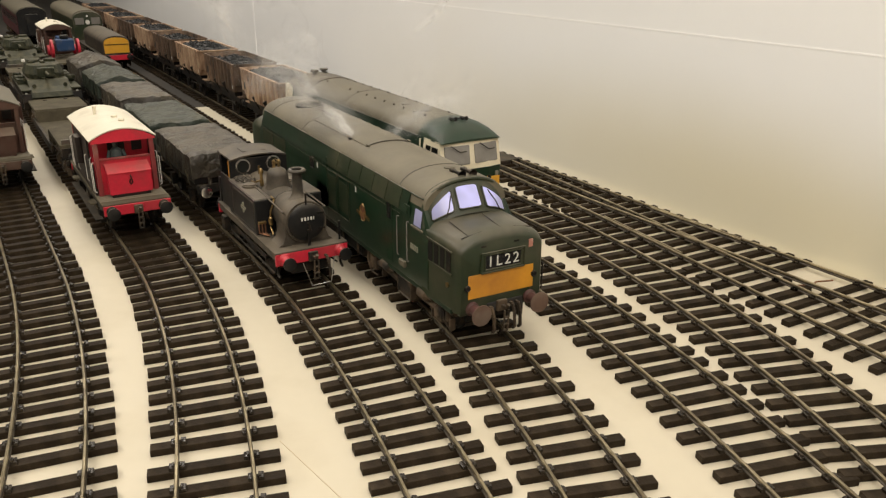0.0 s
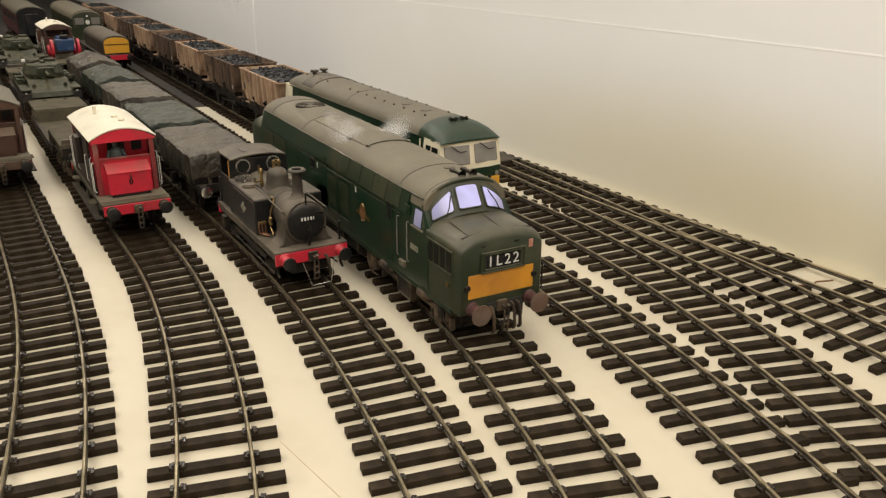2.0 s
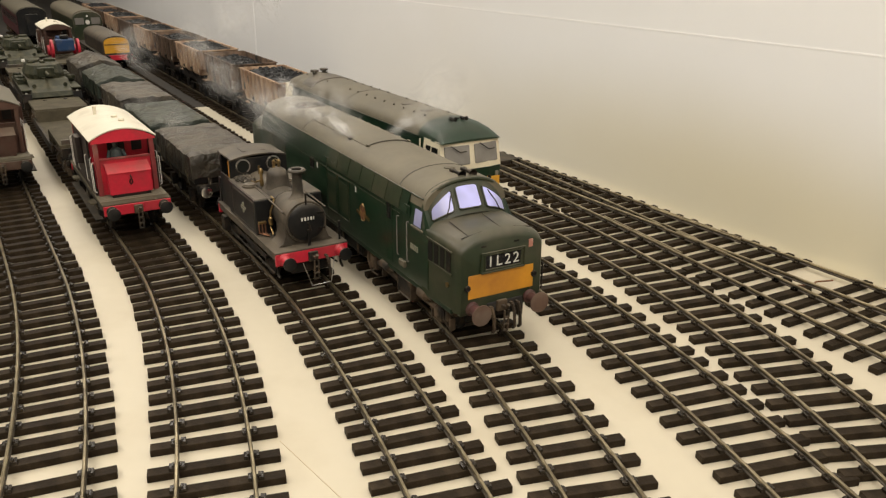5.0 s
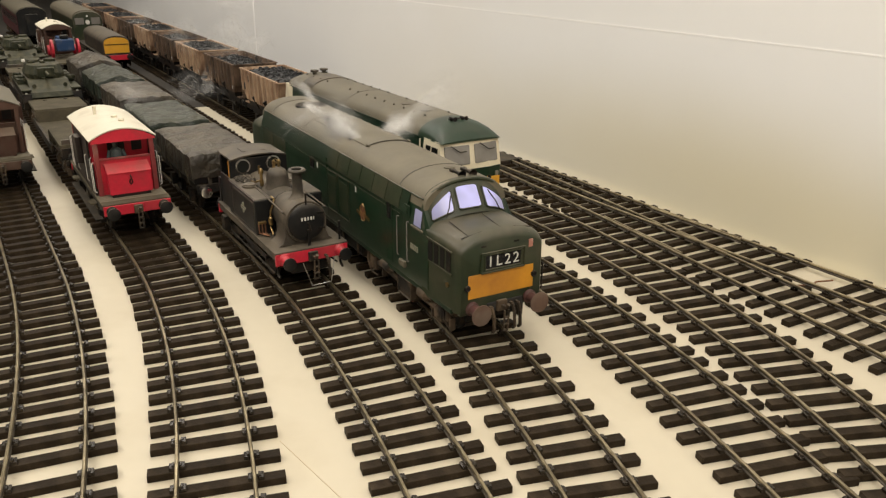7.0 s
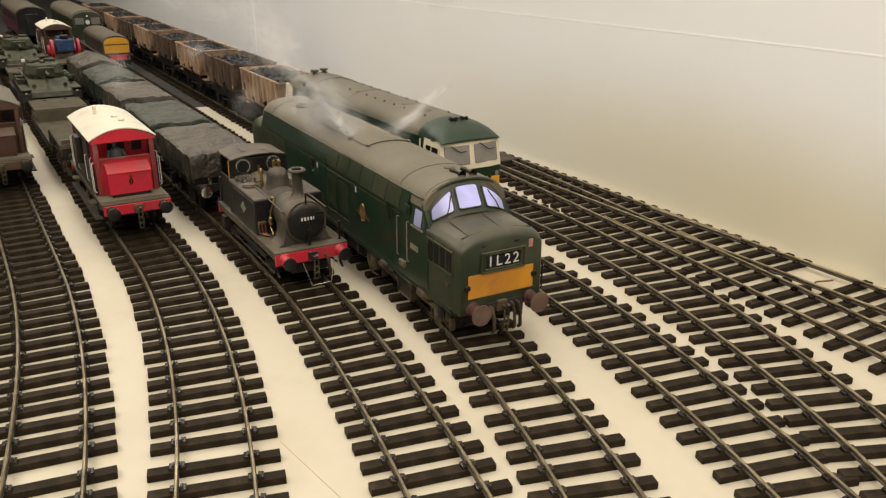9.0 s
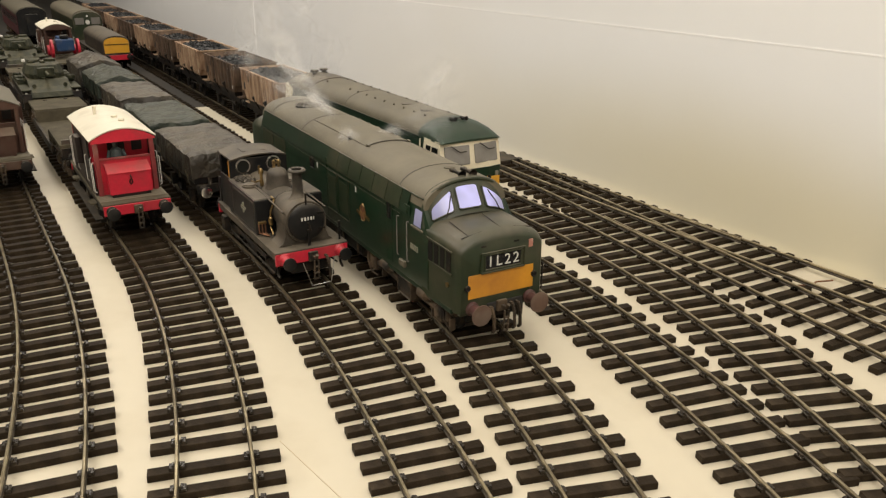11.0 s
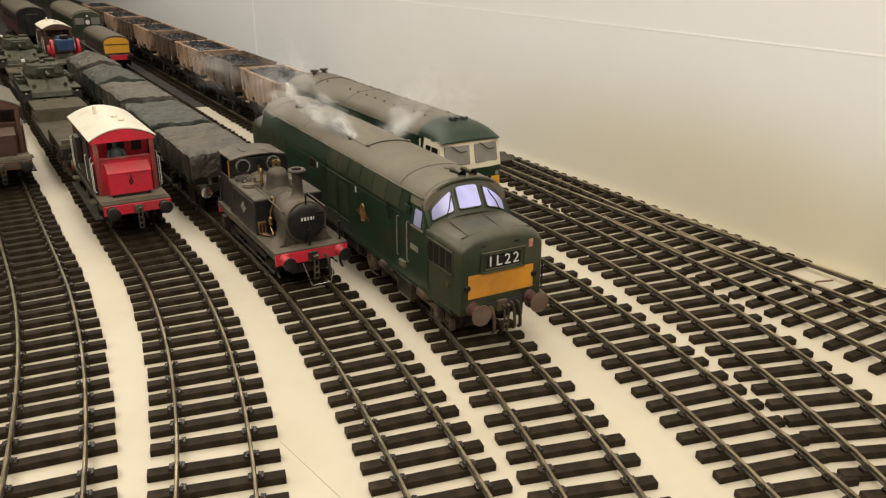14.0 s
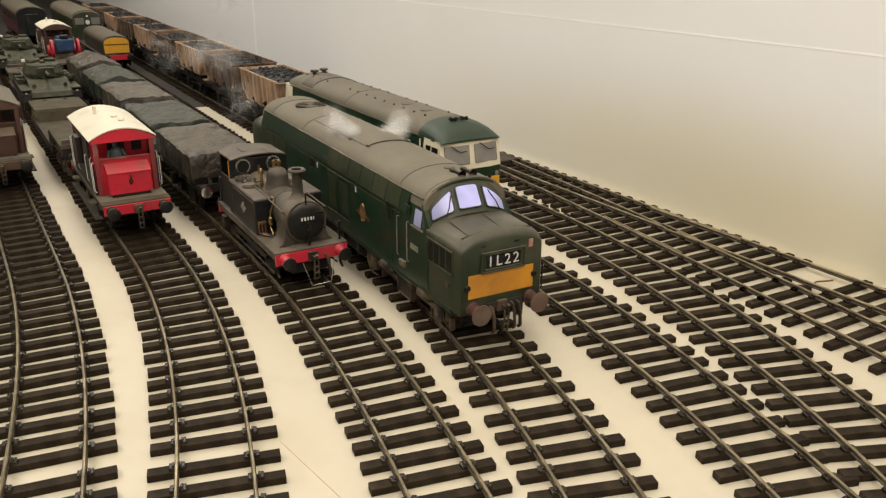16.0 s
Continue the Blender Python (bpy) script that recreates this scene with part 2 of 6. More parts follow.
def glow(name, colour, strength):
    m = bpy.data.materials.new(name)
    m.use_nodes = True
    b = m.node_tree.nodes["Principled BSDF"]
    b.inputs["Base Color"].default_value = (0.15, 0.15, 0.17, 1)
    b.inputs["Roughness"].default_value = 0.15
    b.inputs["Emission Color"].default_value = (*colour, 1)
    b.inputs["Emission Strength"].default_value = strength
    # no bulb is built: the glass itself glows, brightest near a point high in the middle of the cab
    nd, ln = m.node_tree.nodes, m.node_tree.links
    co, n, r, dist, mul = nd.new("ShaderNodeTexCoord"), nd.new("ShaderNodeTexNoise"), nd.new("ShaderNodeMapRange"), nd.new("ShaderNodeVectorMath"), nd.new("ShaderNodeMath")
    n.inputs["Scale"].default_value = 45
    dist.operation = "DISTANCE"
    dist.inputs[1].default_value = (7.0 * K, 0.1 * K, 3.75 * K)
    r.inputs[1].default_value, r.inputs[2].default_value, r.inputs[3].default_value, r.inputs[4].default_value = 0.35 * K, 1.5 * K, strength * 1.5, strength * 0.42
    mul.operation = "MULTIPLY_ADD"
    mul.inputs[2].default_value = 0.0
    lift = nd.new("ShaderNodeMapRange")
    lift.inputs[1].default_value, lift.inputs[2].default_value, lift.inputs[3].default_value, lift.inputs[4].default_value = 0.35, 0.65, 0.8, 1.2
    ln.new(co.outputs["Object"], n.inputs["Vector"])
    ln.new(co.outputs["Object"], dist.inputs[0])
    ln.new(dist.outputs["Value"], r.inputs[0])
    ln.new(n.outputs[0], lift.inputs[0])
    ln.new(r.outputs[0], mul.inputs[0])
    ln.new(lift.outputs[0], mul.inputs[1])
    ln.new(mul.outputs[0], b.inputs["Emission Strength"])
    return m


M["glowglass"] = glow("lit_cab_glass", (0.58, 0.54, 0.95), 0.62)


# ---- mesh tools ----
def part(name, bm, mat, parent, label="", k=K, smooth=False, kind=""):
    """Links a bmesh as one mesh object under a thing, or as a thing if it has no parent."""
    bmesh.ops.recalc_face_normals(bm, faces=bm.faces)
    if k != 1:
        bmesh.ops.scale(bm, vec=(k, k, k), verts=bm.verts)
    me = bpy.data.meshes.new(name)
    bm.to_mesh(me)
    bm.free()
    me.materials.append(M[mat])
    if smooth:
        for p in me.polygons:
            p.use_smooth = True
        me.set_sharp_from_angle(angle=radians(38))
    ob = new(name, me)
    ob.parent = parent
    if label:
        ob["label"] = label
    if kind:
        ob["kind"] = kind
    return ob


def share(ob, m, parent=None):
    """Another object on the same mesh, at the pose m."""
    c = new(ob.name.split(".")[0], ob.data)
    c.parent = parent or ob.parent
    c.matrix_basis = m
    return c


def box(bm, c, s, bevel=0.0, rz=0.0, ry=0.0, rx=0.0):
    m = Matrix.Translation(c) @ Euler((radians(rx), radians(ry), radians(rz))).to_matrix().to_4x4() @ Matrix.Diagonal((*s, 1))
    r = bmesh.ops.create_cube(bm, size=1, matrix=m)
    if bevel:
        edges = list({e for v in r["verts"] for e in v.link_edges})
        bmesh.ops.bevel(bm, geom=edges, offset=bevel, segments=2, affect="EDGES", profile=0.6)
    return bm


def rod(bm, a, b, r, seg=10, r2=None):
    a, b = Vector(a), Vector(b)
    d = b - a
    m = Matrix.Translation((a + b) / 2) @ d.to_track_quat("Z", "Y").to_matrix().to_4x4()
    bmesh.ops.create_cone(bm, cap_ends=True, segments=seg, radius1=r, radius2=r if r2 is None else r2, depth=d.length, matrix=m)
    return bm


def pipe(bm, pts, r, seg=6):
    for a, b in zip(pts, pts[1:]):
        rod(bm, a, b, r, seg)
    return bm


def lathe(bm, prof, c=(0, 0, 0), axis="Z", seg=20):
    """prof: (radius, height) from end to end."""
    rings = []
    for r, h in prof:
        ring = []
        for i in range(seg):
            a = 2 * math.pi * i / seg
            x, y = r * math.cos(a), r * math.sin(a)
            v = {"Z": (x, y, h), "X": (h, x, y), "Y": (y, h, x)}[axis]
            ring.append(bm.verts.new(Vector(v) + Vector(c)))
        rings.append(ring)
    for p, q in zip(rings, rings[1:]):
        for i in range(seg):
            bm.faces.new((p[i], p[(i + 1) % seg], q[(i + 1) % seg], q[i]))
    bm.faces.new(rings[0][::-1])
    bm.faces.new(rings[-1])
    return bm


def loft(bm, rings, closed=True, caps=True):
    vs = [[bm.verts.new(p) for p in r] for r in rings]
    n = len(vs[0])
    for p, q in zip(vs, vs[1:]):
        for i in range(n if closed else n - 1):
            bm.faces.new((p[i], p[(i + 1) % n], q[(i + 1) % n], q[i]))
    if caps and closed:
        bm.faces.new(vs[0][::-1])
        bm.faces.new(vs[-1])
    return bm


def solid_sheet(bm, grid, thick):
    """A curved sheet with thickness, from rows of points; thick is a vector."""
    t = Vector(thick)
    top = [[bm.verts.new(Vector(p) + t) for p in r] for r in grid]
    bot = [[bm.verts.new(p) for p in r] for r in grid]
    a, b = len(grid), len(grid[0])
    for i in range(a - 1):
        for j in range(b - 1):
            bm.faces.new((top[i][j], top[i + 1][j], top[i + 1][j + 1], top[i][j + 1]))
            bm.faces.new((bot[i][j], bot[i][j + 1], bot[i + 1][j + 1], bot[i + 1][j]))
    rim = [(i, 0) for i in range(a)] + [(a - 1, j) for j in range(1, b)] + [(i, b - 1) for i in range(a - 2, -1, -1)] + [(0, j) for j in range(b - 2, 0, -1)]
    for (i, j), (k, l) in zip(rim, rim[1:] + rim[:1]):
        bm.faces.new((top[i][j], bot[i][j], bot[k][l], top[k][l]))
    return bm


def thing(name, m, label, category, group=""):
    ob = new(name)
    ob.empty_display_size = 0.02
    ob.matrix_basis = m
    return tagged(ob, label, category, group)


B = bmesh.new


# ---- the room ----
def world_box(name, mat, s0, s1, n0, n1, z0, z1, label, bevel=0.0):
    bm = B()
    box(bm, ((s0 + s1) / 2, (n0 + n1) / 2, (z0 + z1) / 2), (s1 - s0, n1 - n0, z1 - z0), bevel)
    ob = part(name, bm, mat, None, "", 1)
    ob.matrix_basis = Matrix.Rotation(THETA, 4, "Z")
    return tagged(ob, label, "", "", "structure")


def room():
    world_box("baseboard_far", "farboard", -4.2, -1.2302, -0.62, WALL_N, -0.018, 0.0, "dark board under the far tracks", 0.0005)
    world_box("baseboard", "board", -1.23, 1.6, -0.62, WALL_N, -0.018, 0.0, "cream painted plywood layout baseboard", 0.0015)
    world_box("wall_north", "backdrop", -4.4, 1.8, WALL_N, WALL_N + 0.05, -1.0, 1.4, "white painted boarded wall, cream bounce light painted in low behind the tracks")
    # unseen walls, added to close the room and kept dull to limit bounce
    world_box("wall_west", "plainwall", -4.45, -4.4, -2.2, WALL_N + 0.05, -1.0, 1.4, "plain dull unseen end wall")
    world_box("wall_south", "plainwall", -4.4, 1.8, -2.25, -2.2, -1.0, 1.4, "plain dull unseen wall")
    world_box("wall_east", "plainwall", 1.8, 1.85, -2.2, WALL_N + 0.05, -1.0, 1.4, "plain dull unseen end wall")
    world_box("floor", "deck", -4.45, 1.85, -2.25, WALL_N + 0.05, -1.05, -1.0, "dusty brown floor under the layout")
    world_box("ceiling", "wall", -4.45, 1.85, -2.25, WALL_N + 0.05, 1.4, 1.45, "plain white painted ceiling")


room()


# ---- the tracks ----
def chair(bm, y):
    """Rail chair: two jaws with a round-edged key between rail and jaw."""
    for sg in (-1, 1):
        box(bm, (0, y + sg * 0.0023, 0.0045), (0.0046, 0.0026, 0.0020), 0.0005)
        box(bm, (0.0002, y + sg * 0.0016, 0.0056), (0.0030, 0.0011, 0.0016), 0.0003)


def sleeper_data(bm, timber):
    bm.faces.ensure_lookup_table()
    for f in bm.faces[timber:]:
        f.material_index = 1
    me = bpy.data.meshes.new("sleeper")
    bm.to_mesh(me)
    bm.free()
    me.materials.append(M["sleeper"])
    me.materials.append(M["chair"])
    return me


def sleeper_mesh(length):
    bm = B()
    box(bm, (0, 0, 0.0019), (0.0062, length, 0.0038), 0.0004)
    timber = len(bm.faces)
    for y in (-0.0168, 0.0168):
        chair(bm, y)
    return sleeper_data(bm, timber)


def rail(k, s0, s1, d, parent, step=0.012, side=0.0):
    """Bullhead rail: foot, web and worn bright head, swept along its track."""
    for name, mat, prof in (("rail_web", "railside", [(-0.0010, 0.0040), (0.0010, 0.0040), (0.0010, 0.0047), (0.0004, 0.0052), (0.0004, 0.0062), (-0.0004, 0.0062), (-0.0004, 0.0052), (-0.0010, 0.0047)]),
                            ("rail_head", "rail", [(-0.0008, 0.00622), (0.0008, 0.00622), (0.0008, 0.0072), (0.0005, 0.0075), (-0.0005, 0.0075), (-0.0008, 0.0072)])):
        rings = []
        n = max(2, int((s1 - s0) / step))
        for i in range(n + 1):
            s = s0 + (s1 - s0) * i / n
            p, h = on_track(k, s, d)
            lat = Vector((-h.y, h.x, 0))
            rings.append([(p + lat * y + Vector((0, 0, z))) for y, z in prof])
        part(name, loft(B(), rings), mat, parent, "bright worn rail head" if name == "rail_head" else "", 1)


def track(k, s0, s1, pitch, anchor, extra, seed, label, trim=None):
    """Rails and sleepers; a sleeper lies at s=anchor, and the rail joint in front of it is wider by extra."""
    rng = random.Random(seed)
    t = thing("track", Matrix.Identity(4), label, "railway track", "storage yard tracks")
    for d in (-0.0168, 0.0168):
        rail(k, s0, s1, d, t)
    full = sleeper_mesh(0.060)
    places = [anchor - pitch * i for i in range(int((anchor - s0) / pitch))] + [anchor + extra + pitch * i for i in range(1, int((s1 - anchor) / pitch))]
    for s in places:
        p, h = on_track(k, s + rng.uniform(-0.0005, 0.0005))
        lat = Vector((-h.y, h.x, 0))
        c = new("sleeper", full)
        c.parent = t
        p = p + lat * rng.uniform(-0.0008, 0.0008)
        if trim and s > trim:
            p.z += 0.0003
        c.matrix_basis = Matrix.Translation(p) @ Matrix.Rotation(math.atan2(h.y, h.x) + rng.uniform(-0.025, 0.025), 4, "Z")
    return t


LABEL = "curved model railway track with dark plastic sleepers on cream board"
track(1, -2.6, 0.02, 0.0164, -0.368, 0.0055, 1, LABEL)
track(2, -2.6, 0.05, 0.0164, -0.3425, 0.005, 2, LABEL)
track(3, -2.6, 0.05, 0.0161, -0.2625, 0.0, 3, LABEL)
track(4, -2.6, 0.05, 0.0164, -0.2995, 0.0035, 4, LABEL)
track(5, -2.9, 0.05, 0.0160, -0.2485, 0.0, 5, LABEL)
track(6, -2.9, 0.05, 0.0161, -0.2735, 0.0, 6, LABEL, -0.24)


# ---- the points beside the wall ----
def turnout():
    t = thing("track_turnout", Matrix.Identity(4), "model railway points with long shared sleepers beside the wall", "railway track")
    rail(8, -2.9, 0.3, 0.0168, t)
    rail(7, -0.98, 0.1, -0.0168, t)
    rail(8, -2.9, -0.90, -0.0168, t)
    rail(8, -0.90, -0.452, -0.0168, t)          # closure rail to the crossing nose
    rail(8, -0.440, 0.3, -0.0168, t)
    rail(7, -0.86, -0.462, 0.0168, t)
    rail(7, -0.440, 0.1, 0.0168, t)
    rail(8, -0.50, -0.40, 0.0138, t)            # check rails
    rail(7, -0.50, -0.40, -0.0138, t)
    rail(8, -0.452, -0.415, -0.0192, t)         # wing rails
    rail(7, -0.462, -0.420, 0.0192, t)
    rng = random.Random(8)
    s, shapes = 0.16, {}
    while s > -2.9:
        near, _ = on_track(7, max(s, -1.06))
        dev = 0.5145 - near.dot(N) if s > -1.05 else 0.0
        if s < 0.2:
            ln = round((0.060 + dev) / 0.002) * 0.002
            gap = -0.340 < s < -0.308
            if gap:
                ln = 0.060
            if ln not in shapes:
                bm = B()
                box(bm, (0, 0, 0.0019), (0.0062, ln, 0.0038), 0.0004)
                timber = len(bm.faces)
                for y in (-ln / 2 + 0.0132, -ln / 2 + 0.0468, ln / 2 - 0.0132, ln / 2 - 0.0468):
                    chair(bm, y)
                shapes[ln] = sleeper_data(bm, timber)
            c = new("sleeper", shapes[ln])
            c.parent = t
            p = U * s + N * (0.5445 - ln / 2 - (dev if gap else 0.0))
            c.matrix_basis = Matrix.Translation(p) @ Matrix.Rotation(THETA - (0.03 if dev > 0.02 else 0.0) + rng.uniform(-0.02, 0.02), 4, "Z")
        s -= 0.0163 + rng.uniform(-0.0008, 0.0008)
    bm = B()
    pipe(bm, [U * -0.312 + N * 0.522 + Vector((0, 0, 0.004)), U * -0.318 + N * 0.512 + Vector((0, 0, 0.003)), U * -0.314 + N * 0.500 + Vector((0, 0, 0.004)), U * -0.322 + N * 0.492 + Vector((0, 0, 0.003))], 0.0007)
    part("feed_wire", bm, "copper", t, "thin red copper feed wire", 1)
    bm = box(B(), (0, 0, 0.004), (0.075, 0.034, 0.008), 0.0015)
    plate = part("point_motor_cover", bm, "under", t, "flat dark cover plate between the rails", 1)
    plate.matrix_basis = Matrix.Translation(U * -0.742 + N * 0.5150) @ Matrix.Rotation(THETA, 4, "Z")
    return t


turnout()


# white filler lines in the wall
world_box("wall_seam_level", "seam", -4.3, 1.7, WALL_N - 0.00015, WALL_N + 0.002, 0.1592, 0.1606, "thin white level joint line in the wall boards")
world_box("wall_seam_upright", "seam", -1.6395, -1.6335, WALL_N - 0.0006, WALL_N + 0.002, 0.0, 1.38, "white upright joint strip between wall boards")


def board_joint():
    a, b = Vector((-0.0840, 0.3437, 0)), Vector((-0.0437, 0.2940, 0))
    d = b - a
    ob = part("board_joint", box(B(), (0, 0, 0.0001), (d.length * 3.2, 0.0005, 0.0004), 0.0001), "crack", None, "", 1)
    ob.matrix_basis = Matrix.Translation(a + d * 1.7) @ Matrix.Rotation(math.atan2(d.y, d.x), 4, "Z")
    tagged(ob, "fine open joint line in the painted board", "", "", "structure")


board_joint()


# ---- shared vehicle parts ----
def arc(y, zs, zt, n=12, e=2.0):
    """Roof line from -y over the middle to y."""
    pts = []
    for i in range(n + 1):
        a = math.pi * i / n
        c, s = math.cos(a), math.sin(a)
        pts.append((-y * math.copysign(abs(c) ** (2 / e), c), zs + (zt - zs) * abs(s) ** (2 / e)))
    return pts


def bow(y, zs, zt, n=14):
    """A shallow roof line from -y to y."""
    return [(-y + 2 * y * i / n, zs + (zt - zs) * (1 - (-1 + 2 * i / n) ** 2)) for i in range(n + 1)]


def buffers(t, x, face="bufferface", house="under", z=1.05, r=0.26, y=0.865, out=0.52, sgn=1):
    for yy in (-y, y):
        bm = lathe(B(), [(0.19, x), (0.19, x + sgn * 0.06), (0.14, x + sgn * 0.1), (0.12, x + sgn * out * 0.7), (0.07, x + sgn * out * 0.72), (0.07, x + sgn * (out - 0.05))], (0, yy, z), "X", 16)
        b = part("buffer", bm, house, t, smooth=True)
        bm = lathe(B(), [(r * 0.85, x + sgn * (out - 0.06)), (r, x + sgn * (out - 0.04)), (r, x + sgn * (out - 0.01)), (r * 0.9, x + sgn * out)], (0, yy, z), "X", 24)
        part("buffer_head", bm, face, b, "round buffer head", smooth=True)


def wheelset(t, x, r=0.46, mat="under"):
    bm = B()
    for y in (-0.70, 0.70):
        sg = 1 if y > 0 else -1
        lathe(bm, [(r + 0.03, y - sg * 0.05), (r + 0.03, y), (r, y + sg * 0.01), (r, y + sg * 0.1), (r - 0.07, y + sg * 0.1), (r - 0.09, y + sg * 0.04), (0.12, y + sg * 0.05), (0.1, y + sg * 0.11)], (x, 0, r), "Y", 20)
    rod(bm, (x, -0.9, r), (x, 0.9, r), 0.07)
    return part("wheelset", bm, mat, t, "", smooth=True)


def coupling(t, x, z=1.05, mat="bogie"):
    bm = box(B(), (x + 0.05, 0, z), (0.1, 0.3, 0.3), 0.03)
    c = part("coupling", bm, mat, t, "three-link chain coupling")
    part("hook", pipe(B(), [(x + 0.1, 0, z), (x + 0.32, 0, z + 0.03), (x + 0.38, 0, z + 0.14)], 0.05), mat, c)
    for i in range(3):
        zz = z - 0.05 - 0.2 * i
        part("link", pipe(B(), [(x + 0.3, -0.06, zz), (x + 0.3 - 0.03 * i, -0.07, zz - 0.2), (x + 0.3 - 0.03 * i, 0.07, zz - 0.2), (x + 0.3, 0.06, zz)], 0.028, 5), mat, c)
    return c


def hoses(t, x, ys, z0=1.0, z1=0.35, mat="bogie"):
    for y in ys:
        bm = pipe(B(), [(x, y, z0), (x + 0.14, y, z0 + 0.02), (x + 0.2, y + 0.03, z0 - 0.2), (x + 0.16, y + 0.08, z1 + 0.1), (x + 0.05, y + 0.1, z1)], 0.045, 7)
        part("brake_hose", bm, mat, t)


def handrail(t, pts, r=0.013, mat="letter", label="white handrail"):
    part("handrail", pipe(B(), pts, r, 5), mat, t, label)


def bogie(t, x, axles, wheel_r=0.5):
    b = part("bogie", B(), "bogie", t)
    bm = bmesh.new()
    ln = axles[-1] - axles[0] + 1.5
    for y in (-1.08, 1.08):
        box(bm, (x, y, 0.78), (ln, 0.14, 0.24), 0.04)
        box(bm, (x, y * 1.02, 0.55), (ln * 0.55, 0.12, 0.16), 0.03)
        for a in axles:
            box(bm, (x + a, y * 1.03, 0.52), (0.44, 0.24, 0.46), 0.05)
            lathe(bm, [(0.16, 1.1), (0.16, 1.24), (0.1, 1.27)] if y > 0 else [(0.16, -1.1), (0.16, -1.24), (0.1, -1.27)], (x + a, 0, 0.52), "Y", 12)
            for q in (-0.42, 0.42):
                rod(bm, (x + a + q, y * 1.03, 0.45), (x + a + q, y * 1.03, 0.85), 0.09, 8)
                box(bm, (x + a + q * 1.2, y * 0.98, 0.36), (0.1, 0.16, 0.35), 0.02)
        pipe(bm, [(x - ln / 2, y * 1.08, 0.95), (x, y * 1.08, 1.0), (x + ln / 2, y * 1.08, 0.95)], 0.04)
        for q in (-0.3, 0.3):
            rod(bm, (x + q * ln, y * 1.08, 0.62), (x + q * ln + 0.35, y * 1.08, 0.66), 0.1, 8)
    bmesh.ops.scale(bm, vec=(K, K, K), verts=bm.verts)
    bm.to_mesh(b.data)
    bm.free()
    for a in axles:
        wheelset(b, x + a, wheel_r)
    return b


def panel(t, name, x0, x1, z0, z1, y, mat, label="", proud=0.012, bevel=0.008):
    """A plate on a side at y."""
    return part(name, box(B(), ((x0 + x1) / 2, y + math.copysign(proud / 2, y), (z0 + z1) / 2), (x1 - x0, proud, z1 - z0), bevel), mat, t, label)


def bars(t, name, x, y, z, widths, h, axis, mat="letter", gap=0.05):
    """A run of small bars in place of a running number."""
    bm = B()
    for w in widths:
        if axis == "x":
            box(bm, (x + w / 2, y, z), (w, 0.012, h), 0.003)
        else:
            box(bm, (x, y + w / 2, z), (0.012, w, h), 0.003)
        if axis == "x":
            x += w + gap
        else:
            y += w + gap
    return part(name, bm, mat, t, "small white bars")


